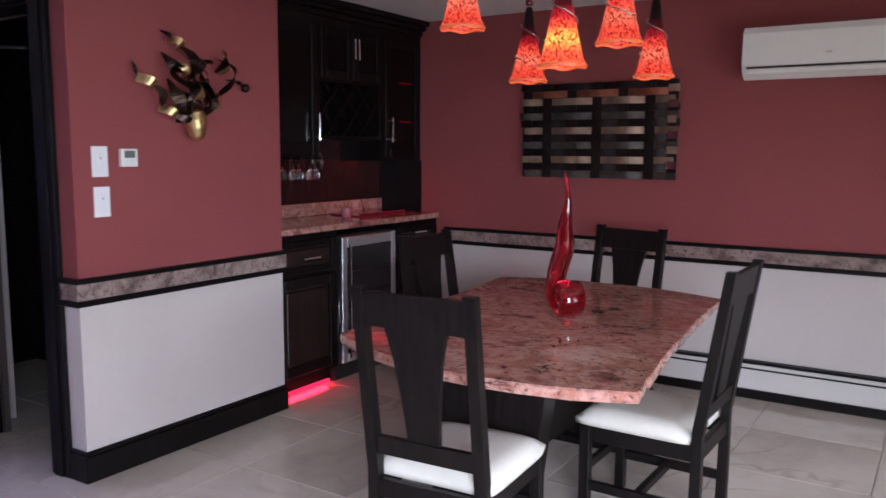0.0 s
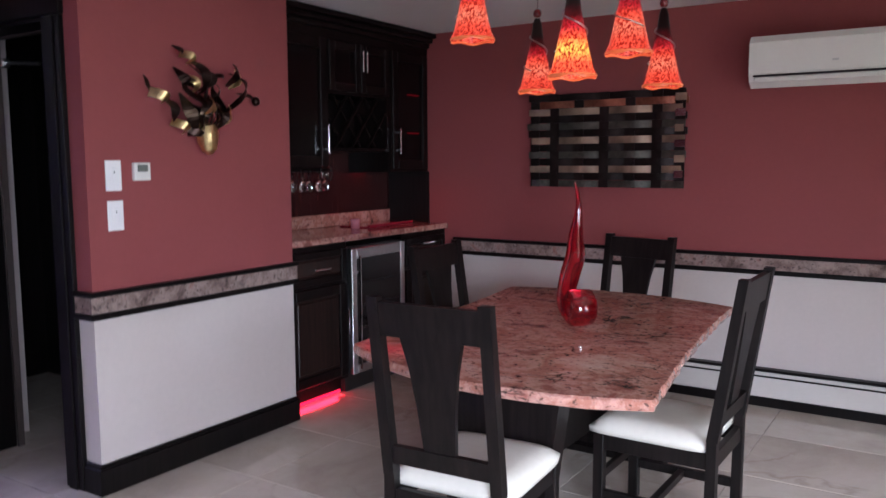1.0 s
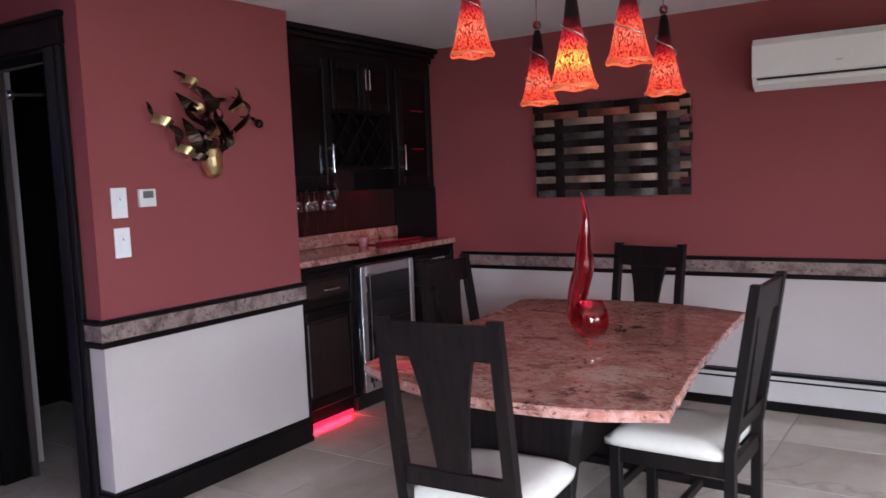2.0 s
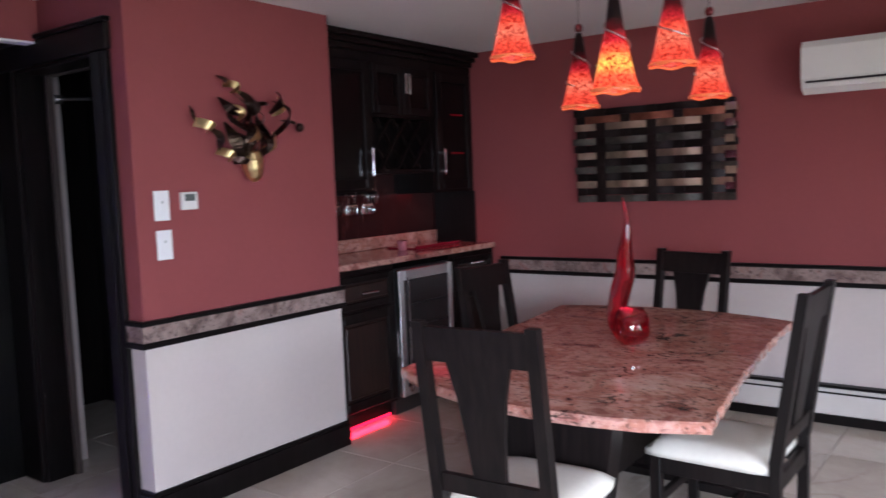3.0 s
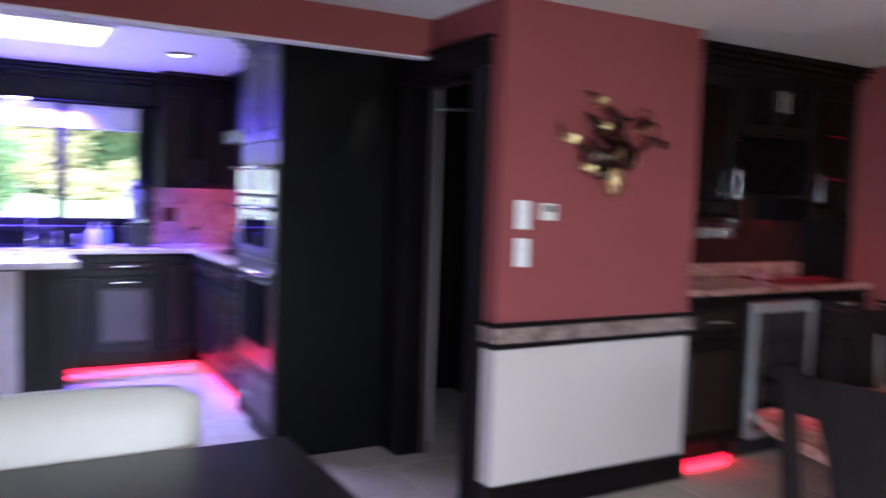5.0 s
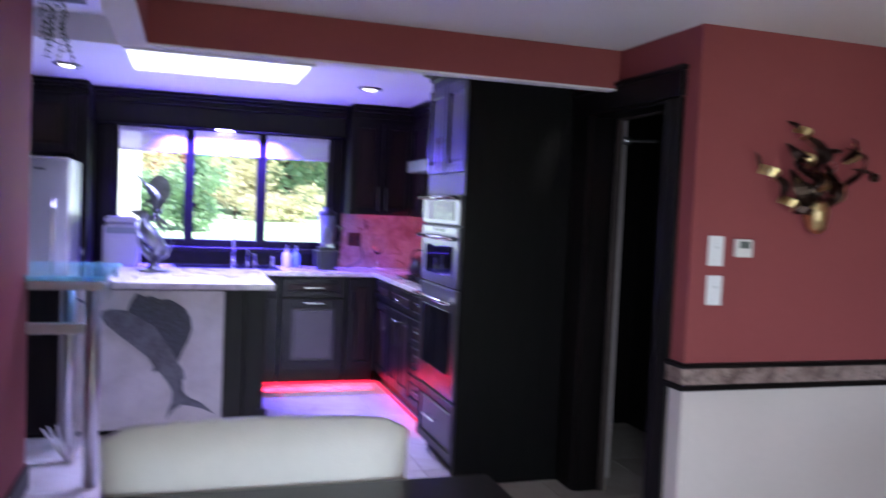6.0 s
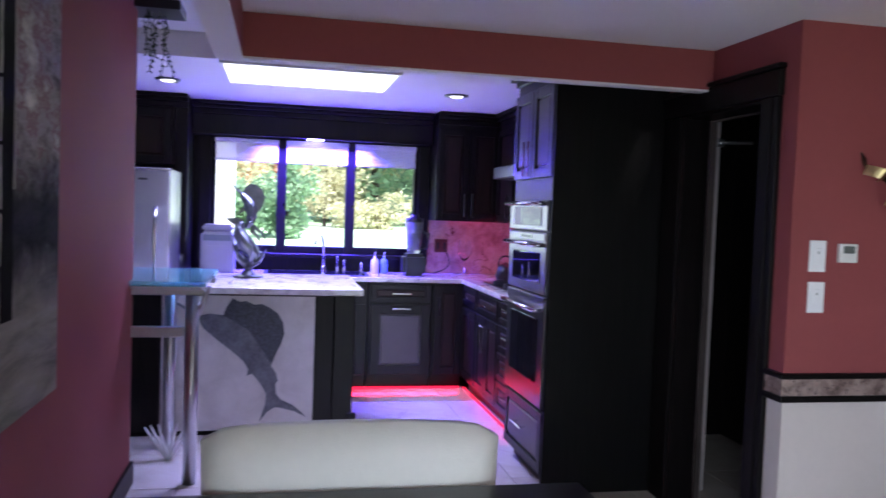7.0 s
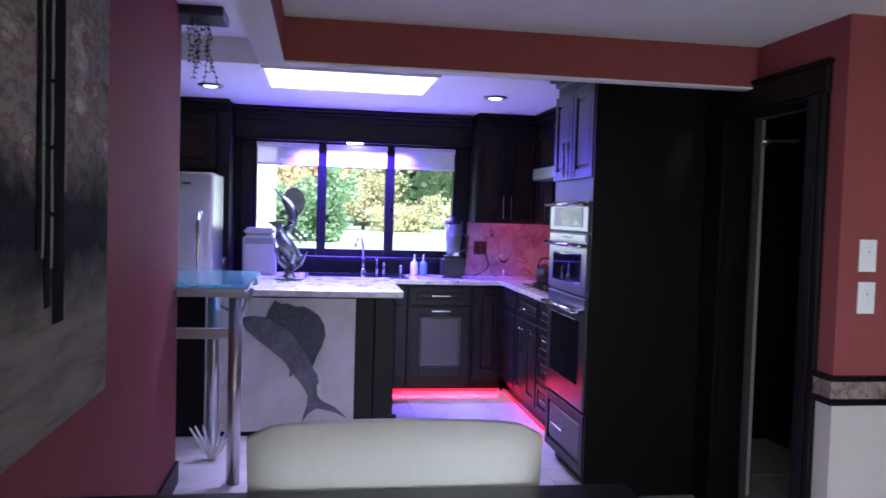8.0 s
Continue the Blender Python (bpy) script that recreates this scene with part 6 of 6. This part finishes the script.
part("jar", lathe([(0.0, 0.0), (0.05, 0.0), (0.055, 0.08), (0.04, 0.14), (0.0, 0.15)], 16, (-6.3, -0.55, KT + 0.001)), BLACK_PLASTIC, pj, smooth=True)

# ---- the far openings that let the day in ----
dr = thing("window_2", (XE, 1.8, 0), "wide glazed patio door with white frames", "patio door", kind="structure")
for y0, y1 in ((1.0, 1.08), (1.76, 1.84), (2.52, 2.6)):
    part("frame", box(XE + 0.02, XE + 0.09, y0, y1, 0.0, 2.1, 0.004), WHITE_PLASTIC, dr)
part("frame", box(XE + 0.025, XE + 0.085, 1.081, 2.519, 2.03, 2.099, 0.004), WHITE_PLASTIC, dr)
for y0, y1 in ((1.081, 1.759), (1.841, 2.519)):
    pane = part("pane", box(XE + 0.05, XE + 0.056, y0, y1, 0.05, 2.03), PANE, dr)
    pane.visible_shadow = False
w3 = thing("window_3", (1.4, YW, 0.65), "white-framed window in the painting wall", "window", kind="structure")
bm = bmesh.new()
for a in ((0.75, 0.80, 0.65, 2.05), (2.0, 2.05, 0.65, 2.05), (0.801, 1.999, 0.65, 0.70), (0.801, 1.999, 2.0, 2.05), (1.38, 1.42, 0.701, 1.999)):
    add_box(bm, a[0], a[1], YW - 0.09, YW - 0.03, a[2], a[3])
part("window_frame", bm, WHITE_PLASTIC, w3)

# ---- garden outside the kitchen window ----
GRASS = mat("lawn_grass", (0.36, 0.48, 0.29), 0.9, vary=0.35, scale=0.8, bump=0.6, bump_scale=30)
GZ = 0.98
bm = bmesh.new()
prof = [(60, -0.6), (-6.95, -0.6), (-7.0, 0.2), (-9.5, GZ - 0.05), (-14, GZ), (-30, GZ + 0.05), (-120, 2.5)]
left = [bm.verts.new((x, -70, z)) for x, z in prof]
right = [bm.verts.new((x, 70, z)) for x, z in prof]
for i in range(len(prof) - 1):
    bm.faces.new((left[i], left[i + 1], right[i + 1], right[i]))
tagged(part("ground", bm, GRASS), "bright green lawn rising behind the house to far trees", "lawn", kind="structure")
LEAVES = [mat(nm, c, 0.6, vary=0.4, scale=9) for nm, c in (("leaf_green", (0.27, 0.38, 0.23)), ("leaf_yellow", (0.52, 0.48, 0.3)), ("leaf_orange", (0.55, 0.3, 0.16)), ("leaf_dark", (0.2, 0.27, 0.19)))]
for m_ in LEAVES:
    n, l = m_.node_tree.nodes, m_.node_tree.links
    thin, blend = n.new("ShaderNodeBsdfTranslucent"), n.new("ShaderNodeMixShader")
    l.new(next(x for x in n if x.type == "VALTORGB").outputs["Color"], thin.inputs["Color"])
    blend.inputs["Fac"].default_value = 0.45
    l.new(n["Principled BSDF"].outputs[0], blend.inputs[1])
    l.new(thin.outputs[0], blend.inputs[2])
    l.new(blend.outputs[0], n["Material Output"].inputs[0])
BARK = mat("bark", (0.07, 0.05, 0.04), 0.9, vary=0.4, bump=0.6, bump_scale=25)


def foliage(centre, rx, ry, rz, count, size):
    """Many small leaves in clumps, thinner towards an uneven outline."""
    bm = bmesh.new()
    clumps = [(random.gauss(0, 0.45), random.gauss(0, 0.45), random.gauss(0, 0.42)) for _ in range(26)]
    for _ in range(count):
        c = random.choice(clumps)
        p = Vector((centre[0] + rx * (c[0] + random.gauss(0, 0.17)), centre[1] + ry * (c[1] + random.gauss(0, 0.17)), centre[2] + rz * (c[2] + random.gauss(0, 0.17))))
        d = Vector((random.gauss(0, 1), random.gauss(0, 1), random.gauss(0, 0.7))).normalized() * size * random.uniform(0.6, 1.3)
        s = d.cross(Vector((random.gauss(0, 1), random.gauss(0, 1), 1))).normalized() * d.length * 0.45
        bm.faces.new([bm.verts.new(q) for q in (p, p + d * 0.5 + s, p + d, p + d * 0.5 - s)])
    return bm


def tree(x, y, h, crown, leaf_m, label):
    ob = thing("tree", (x, y, GZ), label, "tree", "garden trees")
    trunk = tube(bezier((x, y, GZ), (x + 0.1, y, GZ + h * 0.2), (x - 0.1, y + 0.1, GZ + h * 0.45), (x, y, GZ + h * 0.75), 8), 0.15, 8, [0.2 - 0.018 * i for i in range(9)])
    for k in range(5):
        a = k * 1.3
        trunk2 = tube([(x, y, h * (0.3 + 0.07 * k)), (x + 0.7 * math.cos(a), y + 0.7 * math.sin(a), h * (0.45 + 0.07 * k)), (x + 1.2 * math.cos(a), y + 1.2 * math.sin(a), h * (0.55 + 0.07 * k))], 0.05, 6, [0.07, 0.045, 0.02])
        merge(trunk, trunk2)
    part("trunk", trunk, BARK, ob)
    part("crown", foliage((x, y, GZ + h * 0.5), crown, crown, h * 0.42, 7000, 0.22), leaf_m, ob)


def shrub(x, y, r, h, leaf_m, label):
    ob = thing("shrub", (x, y, GZ), label, "shrub", "garden shrubs")
    part("stem", tube([(x, y, GZ), (x + 0.03, y, GZ + h * 0.5)], 0.05, 6, [0.06, 0.03]), BARK, ob)
    part("foliage", foliage((x, y, GZ + h * 0.5), r, r, h * 0.5, 5000, 0.075), leaf_m, ob)


for x, y, h, c, i, t in ((-24, -3.5, 7, 2.6, 1, "autumn tree with yellow leaves"), (-22, -1.6, 5, 1.8, 2, "small tree with orange autumn leaves"), (-30, 1.0, 9, 3.4, 3, "tall dark green tree at the garden's edge"), (-27, 3.4, 7, 2.8, 1, "tree with yellowing leaves"), (-24, 5.2, 7, 3.0, 0, "broad green garden tree"), (-33, 7.0, 10, 4.0, 3, "tall dark green tree behind the lawn"), (-33, -6.5, 10, 4.0, 3, "tall dark green tree behind the lawn"), (-31, 3.8, 8, 3.2, 0, "leafy green tree beyond the lawn"), (-26, -7.5, 7, 3.0, 0, "leafy green tree beyond the lawn")):
    tree(x, y, h, c, LEAVES[i], t)
for x, y, r, h, i in ((-13.0, 0.34, 0.5, 1.25, 0), (-12.2, -0.55, 0.45, 0.9, 0), (-20.0, 2.7, 1.0, 0.8, 1), (-24, 4.6, 1.6, 1.3, 3), (-19, -0.3, 1.0, 1.6, 1), (-21, 1.4, 0.9, 1.9, 1)):
    shrub(x, y, r, h, LEAVES[i], "leafy green garden shrub" if i in (0, 3) else "yellowing autumn garden shrub")
structure("pavement_path", box(-21.5, -19.5, -12, 1.6, GZ, GZ + 0.03), mat("pale_path", (0.3, 0.29, 0.28), 0.9), "pale grey garden path across the lawn", "path")
nb = thing("porch_post", (-8.2, -0.62, -0.6), "white porch post outside the window", "post")
part("shaft", box(-8.3, -8.05, -0.60, -0.23, -0.6, 3.2, 0.01), mat("white_post_paint", (0.8, 0.78, 0.76), 0.6), nb)

woods = bmesh.new()
for yy in range(-36, 40, 4):
    merge(woods, foliage((-44 + random.uniform(-3, 3), yy, random.uniform(4, 6)), 4.5, 4.5, random.uniform(5, 7), 900, 1.0))
tagged(part("far_woods", woods, LEAVES[3]), "dense dark green woods at the far end of the garden", "woods", kind="stuff")

# ---- floor tiles ----
me = bpy.data.meshes.new("tile")
bm = box(-0.298, 0.298, -0.298, 0.298, -0.006, 0.0, 0.0012)
bm.to_mesh(me)
bm.free()
me.materials.append(TILE)
for i in range(17):
    for j in range(12):
        x, y = -6.55 + 0.6 * i, -1.75 + 0.6 * j
        if y > YN:
            continue
        t_ = new("tile", me)
        t_.parent = floor
        t_.location = (x, y, 0)
